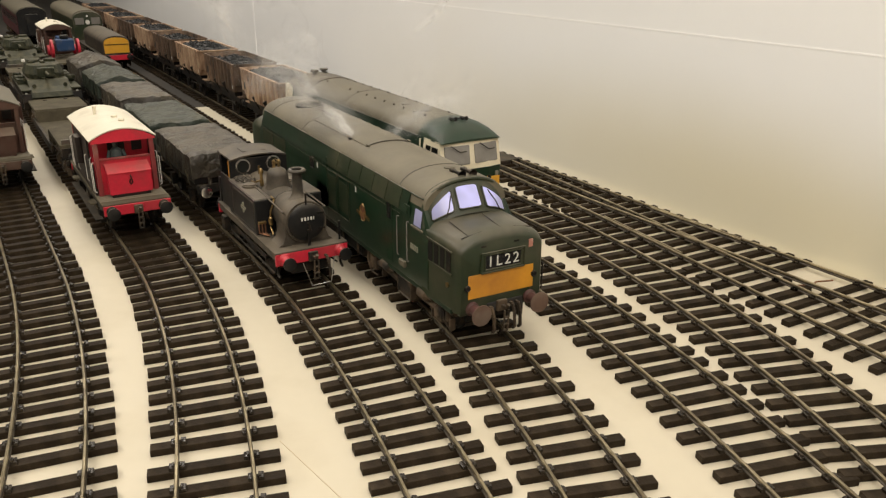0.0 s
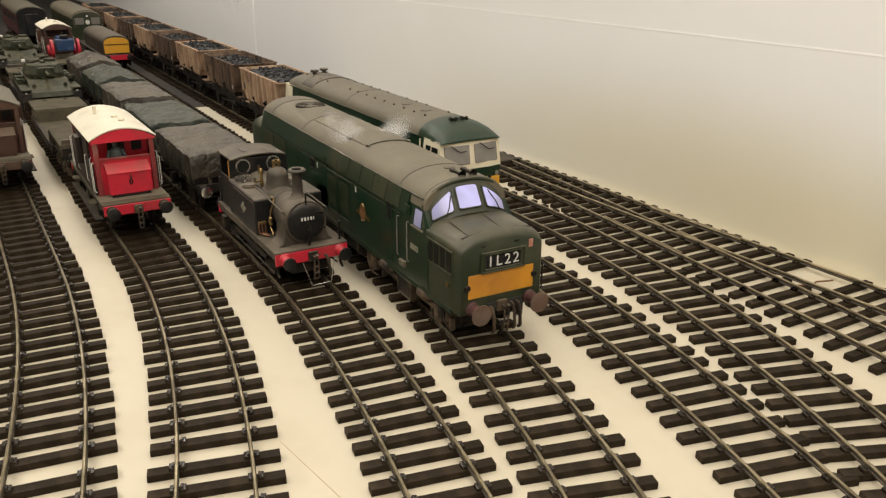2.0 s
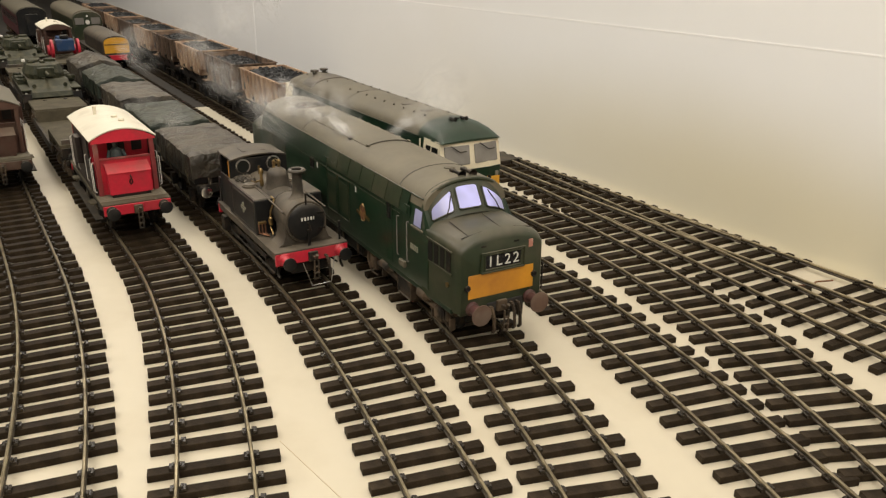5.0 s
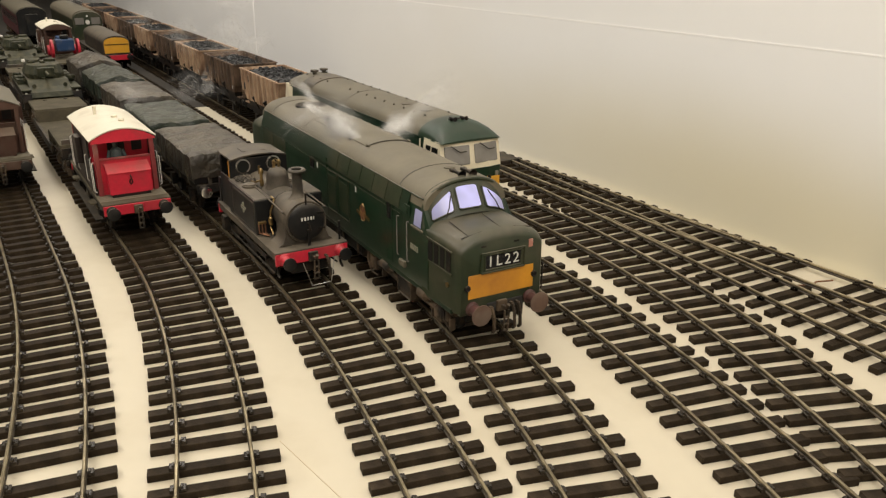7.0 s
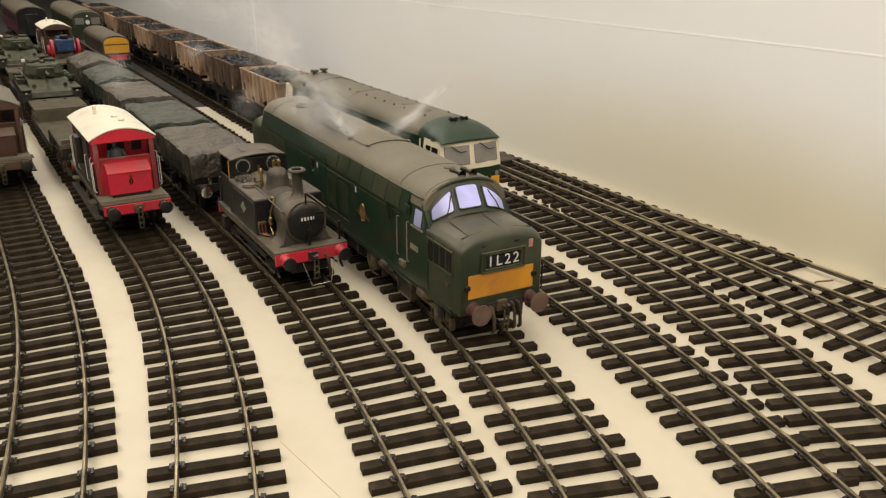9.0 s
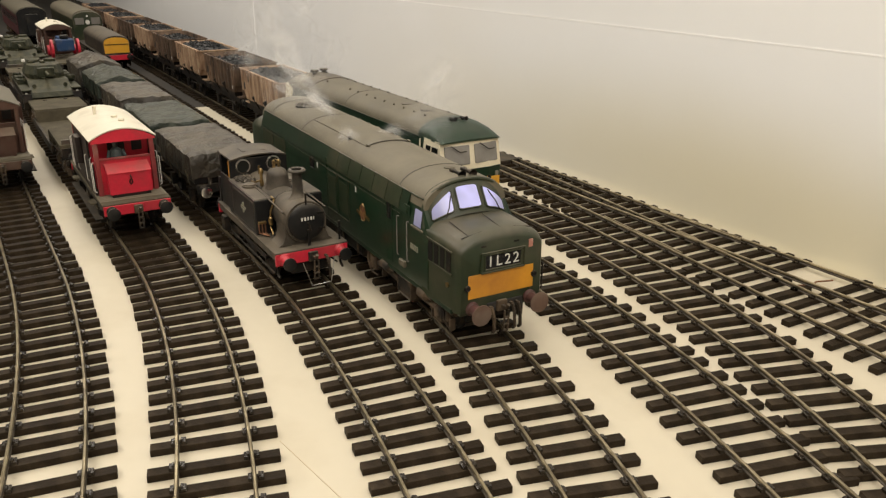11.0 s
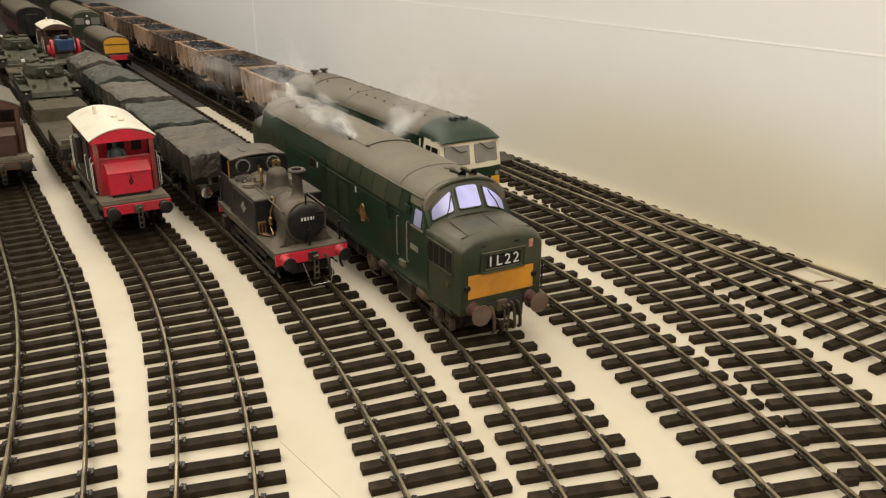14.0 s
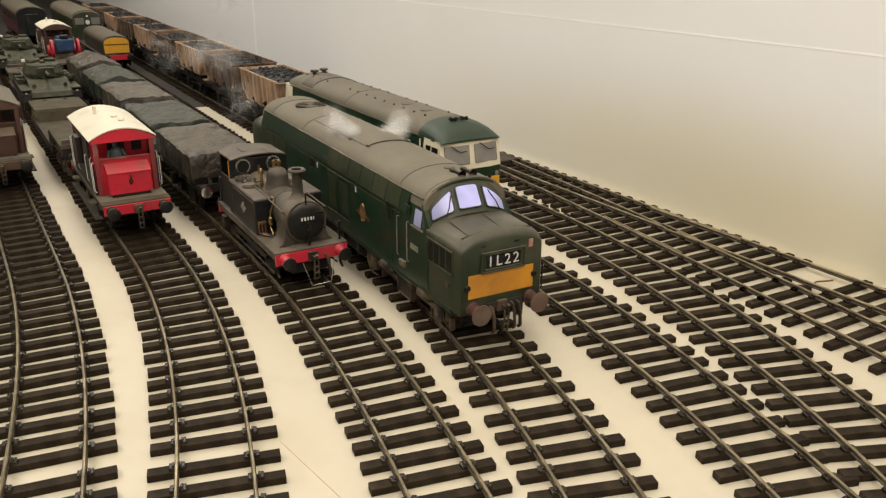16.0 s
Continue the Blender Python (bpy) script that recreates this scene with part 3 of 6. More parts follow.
# ---- the green diesel with a nose ----
def diesel_with_nose():
    t = thing("diesel_locomotive", stand(4, -0.343, 0.431, 0.258), "dusty dark green nosed diesel locomotive with yellow panel and lit cab", "locomotive")
    ws = [(1.30, 0.92), (1.365, 1.15), (1.365, 2.3), (1.33, 2.8), (1.25, 3.2)]

    def side_ring(x, f=1.0, top=3.2):
        left = [(x, -y * f, min(z, top)) for y, z in ws]
        return left + [(x, y * f, z) for _, y, z in [(0, -a[1], a[2]) for a in left[::-1]]]

    body = part("body", loft(B(), [side_ring(-7.42, 1, 2.6), side_ring(-6.98), side_ring(6.98), side_ring(7.42, 1, 2.6)]), "green", t, "dark green bodyside", smooth=True)
    rings = []
    for x in (-7.2, -6.9, 6.9, 7.02):
        d = 0.0 if abs(x) < 7 else 0.03
        rings.append([(x, y, z - d) for y, z in arc(1.25, 3.2, 3.90, 16, 2.2)])
    roof = part("roof", loft(B(), rings), "roof", t, "dusty grey-brown roof", smooth=True)
    # rain strips, seams, panels and fan on the roof
    for sg in (-1, 1):
        band = [(1.372, 2.88), (1.345, 3.02), (1.30, 3.18), (1.262, 3.30), (1.215, 3.43)]
        part("cantrail", solid_sheet(B(), [[(x, sg * y, z) for y, z in band] for x in (-6.95, 6.2)], (0, sg * 0.008, 0.012)), "green", t, "green band over the side", smooth=True)
        part("gutter", pipe(B(), [(-6.95, sg * 1.218, 3.445), (6.9, sg * 1.218, 3.445)], 0.022, 6), "greendusty", t)
        for i in range(6):
            x0 = 0.25 + i * 0.92
            part("cantrail_panel", solid_sheet(B(), [[(x, sg * y, z) for y, z in band] for x in (x0, x0 + 0.87)], (0, sg * 0.020, 0.022)), "greendusty", t, "dusty sloping cantrail panel")
    for x in (5.42, -2.6, -6.1):
        grid = [[(x + dx, y, z) for y, z in arc(1.25, 3.2, 3.90, 16, 2.2)] for dx in (-0.018, 0.018)]
        part("roof_seam", solid_sheet(B(), grid, (0, 0, 0.012)), "seamline", roof)
    for x0, x1, w in ((2.15, -2.45, 0.80),):
        arcs = [q for q in arc(1.25, 3.2, 3.90, 32, 2.2) if abs(q[0]) < w]
        part("roof_hatch", solid_sheet(B(), [[(x0, y, z) for y, z in arcs], [(x1, y, z) for y, z in arcs]], (0, 0, 0.03)), "roof", roof, "long raised roof hatch")
        edge = [(x0 + 0.01, y, z + 0.018) for y, z in arcs]
        part("hatch_seam", pipe(B(), edge, 0.018, 5), "seamline", roof)
        part("hatch_seam", pipe(B(), [(x0, arcs[0][0], arcs[0][1] + 0.01), (x1, arcs[0][0], arcs[0][1] + 0.01)], 0.012, 5), "roof", roof)
        for y, z in (arcs[0], arcs[-1]):
            part("hatch_clip", box(B(), (x0 + 0.05, y * 0.96, z + 0.06), (0.2, 0.06, 0.05), 0.012), "roof", roof)
        for i in range(5):
            part("hatch_hinge", box(B(), (x0 - 0.7 - i * 0.8, arcs[-1][0] * 0.98, arcs[-1][1] + 0.03), (0.22, 0.05, 0.05), 0.012), "roof", roof)
    bm = lathe(B(), [(0.58, 3.80), (0.58, 3.905), (0.53, 3.915), (0.51, 3.89), (0.15, 3.885), (0.13, 3.91)], (-4.9, 0, 0.0), "Z", 28)
    fan = part("radiator_fan", bm, "under", roof, "round dark radiator fan", smooth=True)
    for i in range(6):
        a = i * math.pi / 6
        part("fan_bar", box(B(), (-4.9, 0, 3.905), (1.04, 0.03, 0.02), 0, math.degrees(a)), "soot", fan)
    for y in (-0.62, 0.62):
        bm = lathe(B(), [(0.18, 3.66), (0.18, 3.84), (0.13, 3.85), (0.13, 3.7)], (0.85, y, 0), "Z", 16)
        part("exhaust_port", bm, "under", roof, "sooty round exhaust port", smooth=True)
    for y in (0.0, 0.34):
        bm = lathe(B(), [(0.04, 6.2), (0.045, 6.6), (0.07, 6.72), (0.12, 6.82), (0.11, 6.82), (0.04, 6.7)], (0, y, 3.93), "X", 14)
        box(bm, (6.3, y, 3.92), (0.2, 0.12, 0.1), 0.02)
        part("horn", bm, "under", roof, "small roof horn", smooth=True)
    part("roof_vent", lathe(B(), [(0.16, 3.86), (0.16, 3.93), (0.12, 3.95)], (5.9, 0.12, 0), "Z", 16), "roof", roof, smooth=True)
    # noses, one at each end
    for sg in (1, -1):
        secs = []
        for x, w, zs, zt, zb in ((7.05, 1.345, 2.55, 3.04, 0.92), (7.6, 1.335, 2.55, 3.04, 0.92), (8.3, 1.31, 2.53, 3.02, 0.92), (8.66, 1.285, 2.50, 2.99, 0.92), (8.82, 1.25, 2.44, 2.89, 0.93), (8.88, 1.19, 2.38, 2.78, 0.96)):
            top = arc(w, zs, zt, 20, 2.25)
            secs.append([(sg * x, -w, zb), (sg * x, -w * 1.005, 1.2)] + [(sg * x, y, z) for y, z in top] + [(sg * x, w * 1.005, 1.2), (sg * x, w, zb)])
        nose = part("nose", loft(B(), secs), "greendusty", t, "dusty green nose with rounded top", smooth=True)
        fx = sg * 8.875
        if sg > 0:
            # bonnet doors, headcode box, lamps, panel
            bm = B()
            pipe(bm, [(8.60, -1.05, 2.86), (8.62, -0.5, 2.96), (8.62, 0.5, 2.96), (8.60, 1.05, 2.86)], 0.014, 5)
            pipe(bm, [(7.65, 0.1, 3.095), (8.62, 0.1, 2.985)], 0.012, 5)
            pipe(bm, [(7.65, -0.85, 3.0), (8.60, -0.85, 2.90)], 0.012, 5)
            part("bonnet_seam", bm, "under", nose)
            brow = [(8.80, y, z) for y, z in arc(1.19, 2.42, 2.87, 14, 2.6)]
            part("nose_brow", pipe(B(), brow, 0.02, 6), "greendusty", nose)
            part("warning_panel", box(B(), (fx, -0.01, 1.62), (0.03, 1.96, 0.64), 0.012), "yellow", nose, "orange-yellow warning panel, grimy at its lower edge")
            bm = box(B(), (fx + 0.01, 0.01, 2.22), (0.06, 1.30, 0.54), 0.02)
            pipe(bm, [(fx + 0.045, y, z) for y, z in ((-0.63, 1.96), (0.65, 1.96), (0.65, 2.48), (-0.63, 2.48), (-0.63, 1.96))], 0.028, 6)
            pipe(bm, [(fx + 0.045, y, z) for y, z in ((-0.53, 2.03), (0.55, 2.03), (0.55, 2.43), (-0.53, 2.43), (-0.53, 2.03))], 0.022, 6)
            f = part("headcode_box", bm, "greendusty", nose, "green headcode box with a double rounded frame")
            part("headcode_glass", box(B(), (fx + 0.036, 0.01, 2.23), (0.02, 1.06, 0.38), 0.006), "blackglass", f, "black headcode blind")
            cu = bpy.data.curves.new("headcode", "FONT")
            cu.body, cu.size, cu.extrude, cu.align_x, cu.align_y = "1L22", 0.40, 0.006, "CENTER", "CENTER"
            cu.space_character = 1.28
            tmp = new("headcode_text", cu)
            me = bpy.data.meshes.new_from_object(tmp.evaluated_get(bpy.context.evaluated_depsgraph_get()))
            bpy.data.objects.remove(tmp)
            me.transform(Matrix.Translation((fx + 0.05, 0.01, 2.225)) @ Euler((radians(90), 0, radians(90))).to_matrix().to_4x4())
            me.transform(Matrix.Diagonal((K, K, K, 1)))
            me.materials.append(M["letter"])
            tx = new("headcode_text", me)
            tx.parent = f
            tx["label"] = "white headcode 1L22"
            part("marker_plate", box(B(), (fx + 0.005, 0.86, 2.53), (0.02, 0.13, 0.22), 0.01), "marker", nose, "small red and white plate")
            for y in (-0.55, 0.42):
                part("top_clip", box(B(), (fx - 0.035, y, 2.66), (0.09, 0.16, 0.06), 0.02), "under", nose)
            for y, z in ((-1.02, 1.62), (0.98, 1.66)):
                bm = lathe(B(), [(0.085, fx - 0.02), (0.085, fx + 0.05), (0.065, fx + 0.065), (0.05, fx + 0.05)], (0, y, z), "X", 16)
                part("tail_lamp", bm, "under", nose, "small dark round lamp", smooth=True)
            handrail(nose, [(8.75, 1.15, 1.15), (8.85, 1.28, 1.2), (8.85, 1.28, 1.9), (8.75, 1.15, 1.95)], 0.022, "under", "dark wire handrail")
            handrail(nose, [(8.75, 1.1, 1.95), (8.84, 1.2, 2.0), (8.84, 1.2, 2.3), (8.72, 1.1, 2.3)], 0.02, "under", "dark wire handrail")
            # nose side grilles
            for i in range(4):
                panel(nose, "grille", 7.42 + i * 0.3, 7.64 + i * 0.3, 1.98, 2.52, -1.345 + 0.012 * i, "under", "dark louvred nose grille")
            fr = B()
            box(fr, (8.0, -1.345, 1.95), (1.3, 0.03, 0.04))
            box(fr, (8.0, -1.345, 2.56), (1.3, 0.03, 0.04))
            part("grille_frame", fr, "greendusty", nose)
            part("works_plate", lathe(B(), [(0.07, -1.36), (0.07, -1.325)], (8.42, 0, 1.62), "Y", 12), "brass", nose, "small round brass plate")
            part("draw_pocket", box(B(), (fx - 0.08, 0.12, 0.98), (0.22, 1.1, 0.24), 0.04), "interior", nose, "dark block painted as the shaded recess behind the coupling")
        buffers(t, sg * 8.87, "bufferface", "bufred" if sg > 0 else "under", 1.04, 0.28, 0.87, 0.52, sg)
        coupling(t, 8.87, 0.98) if sg > 0 else None
    hoses(t, 8.87, (-0.35, 0.28, 0.45), 0.98, 0.25)
    part("buffer_beam", box(B(), (8.72, 0, 0.98), (0.2, 2.35, 0.3), 0.04), "greendusty", t)
    part("snow_valance", box(B(), (8.5, 0, 0.7), (0.15, 1.7, 0.4), 0.04), "under", t)

    # cab front with three panes
    def scr(a, v):
        lo = Vector((7.52 - 0.40 * a * a, 1.30 * a, 2.66 + 0.42 * (1 - abs(a) ** 2.4)))
        hi = Vector((7.02 - 0.14 * a * a, 1.22 * a, 3.22 + 0.66 * max(0.0, 1 - abs(a) ** 2.3) ** 0.62))
        return lo.lerp(hi, v)

    cols = [-1 + i / 12 for i in range(25)]
    grid = [[scr(a, v) for a in cols] for v in (0, 0.25, 0.5, 0.75, 1.0)]
    front = part("windscreen_frame", solid_sheet(B(), grid, (-0.08, 0, -0.01)), "greendusty", t, "dusty green windscreen surround", smooth=True)
    for a0, a1, lo, h0, h1 in ((-0.87, -0.43, 0.14, 0.56, 0.80), (-0.33, 0.20, 0.15, 0.84, 0.83), (0.32, 0.88, 0.11, 0.78, 0.52)):
        g = []
        for j in range(7):
            row = []
            for i in range(11):
                f = i / 10
                q = min(f, 1 - f) / 0.14
                cut = 0.05 * (1 - min(1, q)) ** 2          # rounded corners
                v = lo + cut + (h0 + (h1 - h0) * f - lo - 2 * cut) * j / 6
                row.append(scr(a0 + (a1 - a0) * f, v) + Vector((0.012, 0, 0.008)))
            g.append(row)
        part("windscreen_pane", solid_sheet(B(), g, (0.014, 0, 0.008)), "glowglass", front, "windscreen pane that glows pale violet in place of a cab lamp", smooth=True)
        rim = B()
        loop = g[0] + [r[-1] for r in g[1:]] + g[-1][::-1][1:] + [r[0] for r in g[::-1][1:]]
        pipe(rim, [p + Vector((0.012, 0, 0.008)) for p in loop], 0.022, 5)
        part("pane_rubber", rim, "greendusty", front)
    for a0, a1 in ((-0.62, -0.46), (0.66, 0.44)):
        p, q = scr(a0, 0.06) + Vector((0.06, 0, 0.04)), scr(a1, 0.62) + Vector((0.06, 0, 0.04))
        part("wiper", pipe(B(), [p, p.lerp(q, 0.4) + Vector((0, 0.03, 0)), q], 0.017, 5), "under", front)
    rim = [scr(a, 1.0) + Vector((0.02, 0, 0.0)) for a in cols]
    rim = [scr(-1, 0.0), scr(-1, 0.5)] + rim + [scr(1, 0.5), scr(1, 0.0)]
    part("windscreen_arch", pipe(B(), rim, 0.055, 8), "greendusty", front, "thick rounded arch round the windscreen")
    # fillet between roof end and the windscreen head
    ends = [[scr(a, 1.0) + Vector((-0.01, 0, -0.01)) for a in cols], [(6.85, 1.25 * a, 3.2 + 0.70 * max(0.0, 1 - abs(a) ** 2.2) ** 0.4545) for a in cols]]
    part("cab_roof_edge", solid_sheet(B(), ends, (0, 0, 0.012)), "greendusty", t, "", smooth=True)
    # cab sides
    for sg in (-1, 1):
        y = sg * 1.335
        part("cab_window", solid_sheet(B(), [[(x, sg * yy, z) for yy, z in ((1.342, 2.68), (1.308, 2.9), (1.270, 3.12))] for x in (6.58, 6.97)], (0, sg * 0.016, 0.004)), "glowglass", t, "pale cab side window that glows in place of a cab lamp")
        panel(t, "cab_window_sill", 6.45, 7.12, 2.60, 2.65, y, "roof", "", 0.05, 0.01)
        for x0, x1 in ((5.95, 6.35),):
            panel(t, "cab_door", x0, x1, 1.15, 3.12, y, "green", "", 0.014, 0.006)
        handrail(t, [(5.68, y, 2.66), (5.68, sg * 1.42, 2.68), (5.68, sg * 1.42, 1.55), (5.68, y, 1.5)], 0.014, "greyglass", "grey wire handrail")
        handrail(t, [(6.30, y, 2.66), (6.30, sg * 1.42, 2.68), (6.30, sg * 1.42, 1.55), (6.30, y, 1.5)], 0.014, "greyglass", "grey wire handrail")
        part("cab_step", box(B(), (5.98, sg * 1.40, 1.38), (0.36, 0.1, 0.18), 0.03), "roof", t, "dusty cab step")
        panel(t, "body_door", 4.86, 5.28, 1.15, 2.98, sg * 1.36, "green", "narrow body door", 0.012, 0.004)
        panel(t, "door_window", 4.93, 5.2, 2.42, 2.86, sg * 1.36, "darkglass", "", 0.018, 0.02)
        # long grilles and access doors
        for x0 in (0.25, 1.22):
            d = panel(t, "access_door", x0, x0 + 0.88, 1.42, 2.74, sg * 1.36, "green", "tall dusty green access door", 0.012, 0.006)
            part("door_beading", pipe(B(), [(x, sg * 1.374, z) for x, z in ((x0, 1.42), (x0 + 0.88, 1.42), (x0 + 0.88, 2.74), (x0, 2.74), (x0, 1.42))], 0.012, 4), "greendusty", d)
            panel(d, "door_grille", x0 + 0.1, x0 + 0.78, 1.6, 2.6, sg * 1.37, "greendusty", "dusty door grille", 0.010, 0.006)
        panel(t, "side_port", -1.38, -1.02, 2.44, 2.80, sg * 1.35, "under", "small dark square port", 0.014, 0.03)
        part("side_step", box(B(), (0.2, sg * 1.345, 2.1), (0.035, 0.05, 2.0), 0.012), "green", t, "upright beading where the side steps out")
        for x in (-0.72, 2.62):
            panel(t, "white_plate", x, x + 0.07, 2.55, 2.76, sg * 1.355, "letter", "small white plate", 0.014, 0.004)
        for x0 in (-6.9, -5.4):
            panel(t, "side_grille", x0, x0 + 1.3, 1.5, 2.8, sg * 1.355, "greendusty", "dusty radiator side grille", 0.014, 0.008)
        bm = lathe(B(), [(0.21, sg * 1.36), (0.21, sg * 1.38), (0.18, sg * 1.385)], (0, 0, 0), "Y", 20)
        bmesh.ops.scale(bm, vec=(0.95, 1, 1.25), verts=bm.verts)
        bmesh.ops.translate(bm, vec=(3.2, 0, 2.04), verts=bm.verts)
        cr = part("crest", bm, "crest", t, "oval maroon and gold crest", smooth=True)
        bm = B()
        for q in (-0.34, 0.34):
            box(bm, (3.2 + q, sg * 1.378, 2.08 - 0.35 * abs(q)), (0.3, 0.012, 0.12), 0.01, 0, 10)
            box(bm, (3.2 + q, sg * 1.386, 2.08 - 0.35 * abs(q)), (0.26, 0.012, 0.05), 0.005, 0, 10)
        pipe(bm, [(3.2 + 0.21 * math.cos(i * math.pi / 8), sg * 1.386, 2.06 + 0.27 * math.sin(i * math.pi / 8)) for i in range(17)], 0.013, 4)
        part("crest_scroll", bm, "brass", cr, "gold scroll and rim")
        bars(t, "running_number", 6.42, sg * 1.37, 2.04, (0.06, 0.06, 0.06, 0.06, 0.06), 0.16, "x", "faded", 0.035)
        part("solebar", box(B(), (0, sg * 1.28, 0.93), (17.2, 0.1, 0.12), 0.02), "green", t)
    for x in (5.6, -5.6):
        bogie(t, x, (-2.1, 0, 2.1), 0.55)
    for sg in (-1, 1):
        part("waist_beading", box(B(), (-0.7, sg * 1.368, 2.78 - 0.02), (13.0, 0.012, 0.03), 0.004), "greendusty", t)
        # sandbox with a raised frame, hoses and step irons under the sill
        sb = part("sandbox", box(B(), (5.92, sg * 1.22, 0.60), (0.78, 0.16, 0.52), 0.03), "bogie", t, "framed rusty sandbox under the cab")
        part("sandbox_rim", pipe(B(), [(x, sg * 1.31, z) for x, z in ((5.53, 0.34), (6.31, 0.34), (6.31, 0.86), (5.53, 0.86), (5.53, 0.34))], 0.03, 5), "bogie", sb)
        part("sand_pipe", pipe(B(), [(3.25, sg * 1.22, 0.95), (3.2, sg * 1.26, 0.55), (3.35, sg * 1.2, 0.16), (3.6, sg * 1.1, 0.08)], 0.03, 6), "bogie", t)
        part("sand_pipe", pipe(B(), [(7.9, sg * 1.15, 0.9), (8.0, sg * 1.2, 0.45), (8.15, sg * 1.05, 0.12)], 0.03, 6), "bogie", t)
        part("brake_cylinder", lathe(B(), [(0.12, 4.35), (0.15, 4.4), (0.15, 4.85), (0.07, 4.9), (0.05, 5.2)], (0, sg * 1.26, 0.82), "X", 14), "bogie", t, smooth=True)
        part("brake_cylinder", lathe(B(), [(0.12, 6.75), (0.15, 6.8), (0.15, 7.2), (0.07, 7.25), (0.05, 7.5)], (0, sg * 1.26, 0.82), "X", 14), "bogie", t, smooth=True)
        for x in (1.0, 2.2):
            part("tank_strap", box(B(), (x, sg * 1.17, 0.62), (0.08, 0.04, 0.6), 0.01), "bogie", t)
    bm = box(B(), (0, 0, 0.62), (5.2, 2.3, 0.6), 0.12)
    part("fuel_tank", bm, "under", t, "grimy fuel tank")
    return t


def lumps(bm, c, s, n, seed):
    """A low heap of small angular pieces."""
    rng = random.Random(seed)
    for _ in range(n):
        u, v = rng.uniform(-1, 1), rng.uniform(-1, 1)
        h = max(0.0, 1 - 0.5 * (u * u + v * v))
        r = rng.uniform(0.03, 0.06)
        box(bm, (c[0] + u * s[0], c[1] + v * s[1], c[2] + h * s[2] * rng.uniform(0.6, 1)), (r * 1.6, r * 1.3, r), 0, rng.uniform(0, 180), rng.uniform(-40, 40), rng.uniform(-40, 40))
    return bm


# ---- the small black tank engine ----
def tank_engine():
    t = thing("tank_engine", stand(3, -0.474, 0.183, 0.084) @ pose(0, 0.12 * K, 0), "small weathered black steam tank engine with red buffer beam", "locomotive")
    fp = part("footplate", box(B(), (0.48, 0, 1.22), (5.98, 2.3, 0.07), 0.015), "soot", t, "dusty footplate")
    for sg in (-1, 1):
        part("valance", box(B(), (0.48, sg * 1.1, 1.1), (5.98, 0.05, 0.18), 0.01), "soot", fp)
    part("frame", box(B(), (0.5, 0, 0.85), (5.7, 1.25, 0.75), 0.03), "under", t)
    # smokebox and boiler
    bm = lathe(B(), [(0.60, 1.9), (0.60, 2.25), (0.645, 2.26), (0.645, 3.05), (0.63, 3.09)], (0, 0, 1.95), "X", 32)
    for sg in (-1, 1):
        prof = [(0.30, 1.30), (0.86, 1.26), (0.72, 1.36), (0.645, 1.55), (0.64, 1.95), (0.3, 1.9)]
        loft(bm, [[(x, sg * y, z) for y, z in prof] for x in (2.27, 3.03)])
    box(bm, (2.65, 0, 1.42), (0.76, 0.9, 0.4), 0.02)
    sb = part("smokebox", bm, "soot", t, "brown-dusted smokebox", smooth=True)
    bm = lathe(B(), [(0.575, 3.08), (0.575, 3.13), (0.53, 3.17), (0.40, 3.20), (0.15, 3.22), (0.04, 3.225)], (0, 0, 1.95), "X", 32)
    door = part("smokebox_door", bm, "black", sb, "round black smokebox door", smooth=True)
    bars(door, "number_plate", 3.228, -0.20, 2.08, (0.055, 0.055, 0.055, 0.055, 0.025), 0.10, "y", "letter", 0.04)
    part("door_dart", pipe(B(), [(3.22, 0, 1.95), (3.32, 0, 1.95), (3.32, 0.05, 1.72)], 0.028), "under", door)
    for z in (1.72, 2.2):
        part("door_strap", box(B(), (3.19, 0.3, z), (0.02, 0.5, 0.05), 0.005), "under", door)
    part("lamp_iron", box(B(), (3.26, 0.0, 1.45), (0.05, 0.08, 0.6), 0.01), "under", t)
    part("lamp_iron", box(B(), (3.15, 0.0, 2.66), (0.03, 0.05, 0.36), 0.008), "under", t)
    bm = lathe(B(), [(0.575, -1.2), (0.575, 2.3)], (0, 0, 1.95), "X", 32)
    boiler = part("boiler", bm, "soot", t, "dusty black boiler", smooth=True)
    for x in (0.3, 1.6):
        part("boiler_band", lathe(B(), [(0.583, x - 0.03), (0.583, x + 0.03)], (0, 0, 1.95), "X", 32), "black", boiler)
    bm = lathe(B(), [(0.32, 2.52), (0.23, 2.60), (0.165, 2.72), (0.15, 3.30), (0.17, 3.33), (0.26, 3.36), (0.275, 3.40), (0.24, 3.44), (0.15, 3.43), (0.13, 3.2)], (2.52, 0, 0), "Z", 28)
    part("chimney", bm, "soot", t, "tall lipped chimney", smooth=True)
    bm = lathe(B(), [(0.42, 2.42), (0.36, 2.52), (0.345, 2.8), (0.33, 2.88), (0.26, 3.0), (0.13, 3.07), (0.10, 3.08)], (0.7, 0, 0), "Z", 28)
    dome = part("dome", bm, "soot", t, "rounded dome", smooth=True)
    bm = B()
    for y in (-0.08, 0.08):
        lathe(bm, [(0.07, 3.05), (0.05, 3.1), (0.04, 3.22), (0.06, 3.24), (0.06, 3.27), (0.02, 3.32)], (0.68, y, 0), "Z", 10)
    pipe(bm, [(0.7, -0.14, 3.2), (0.68, 0.14, 3.2), (0.3, 0.1, 3.24)], 0.02, 5)
    part("safety_valve", bm, "brass", dome, "brass safety valves and lever", smooth=True)
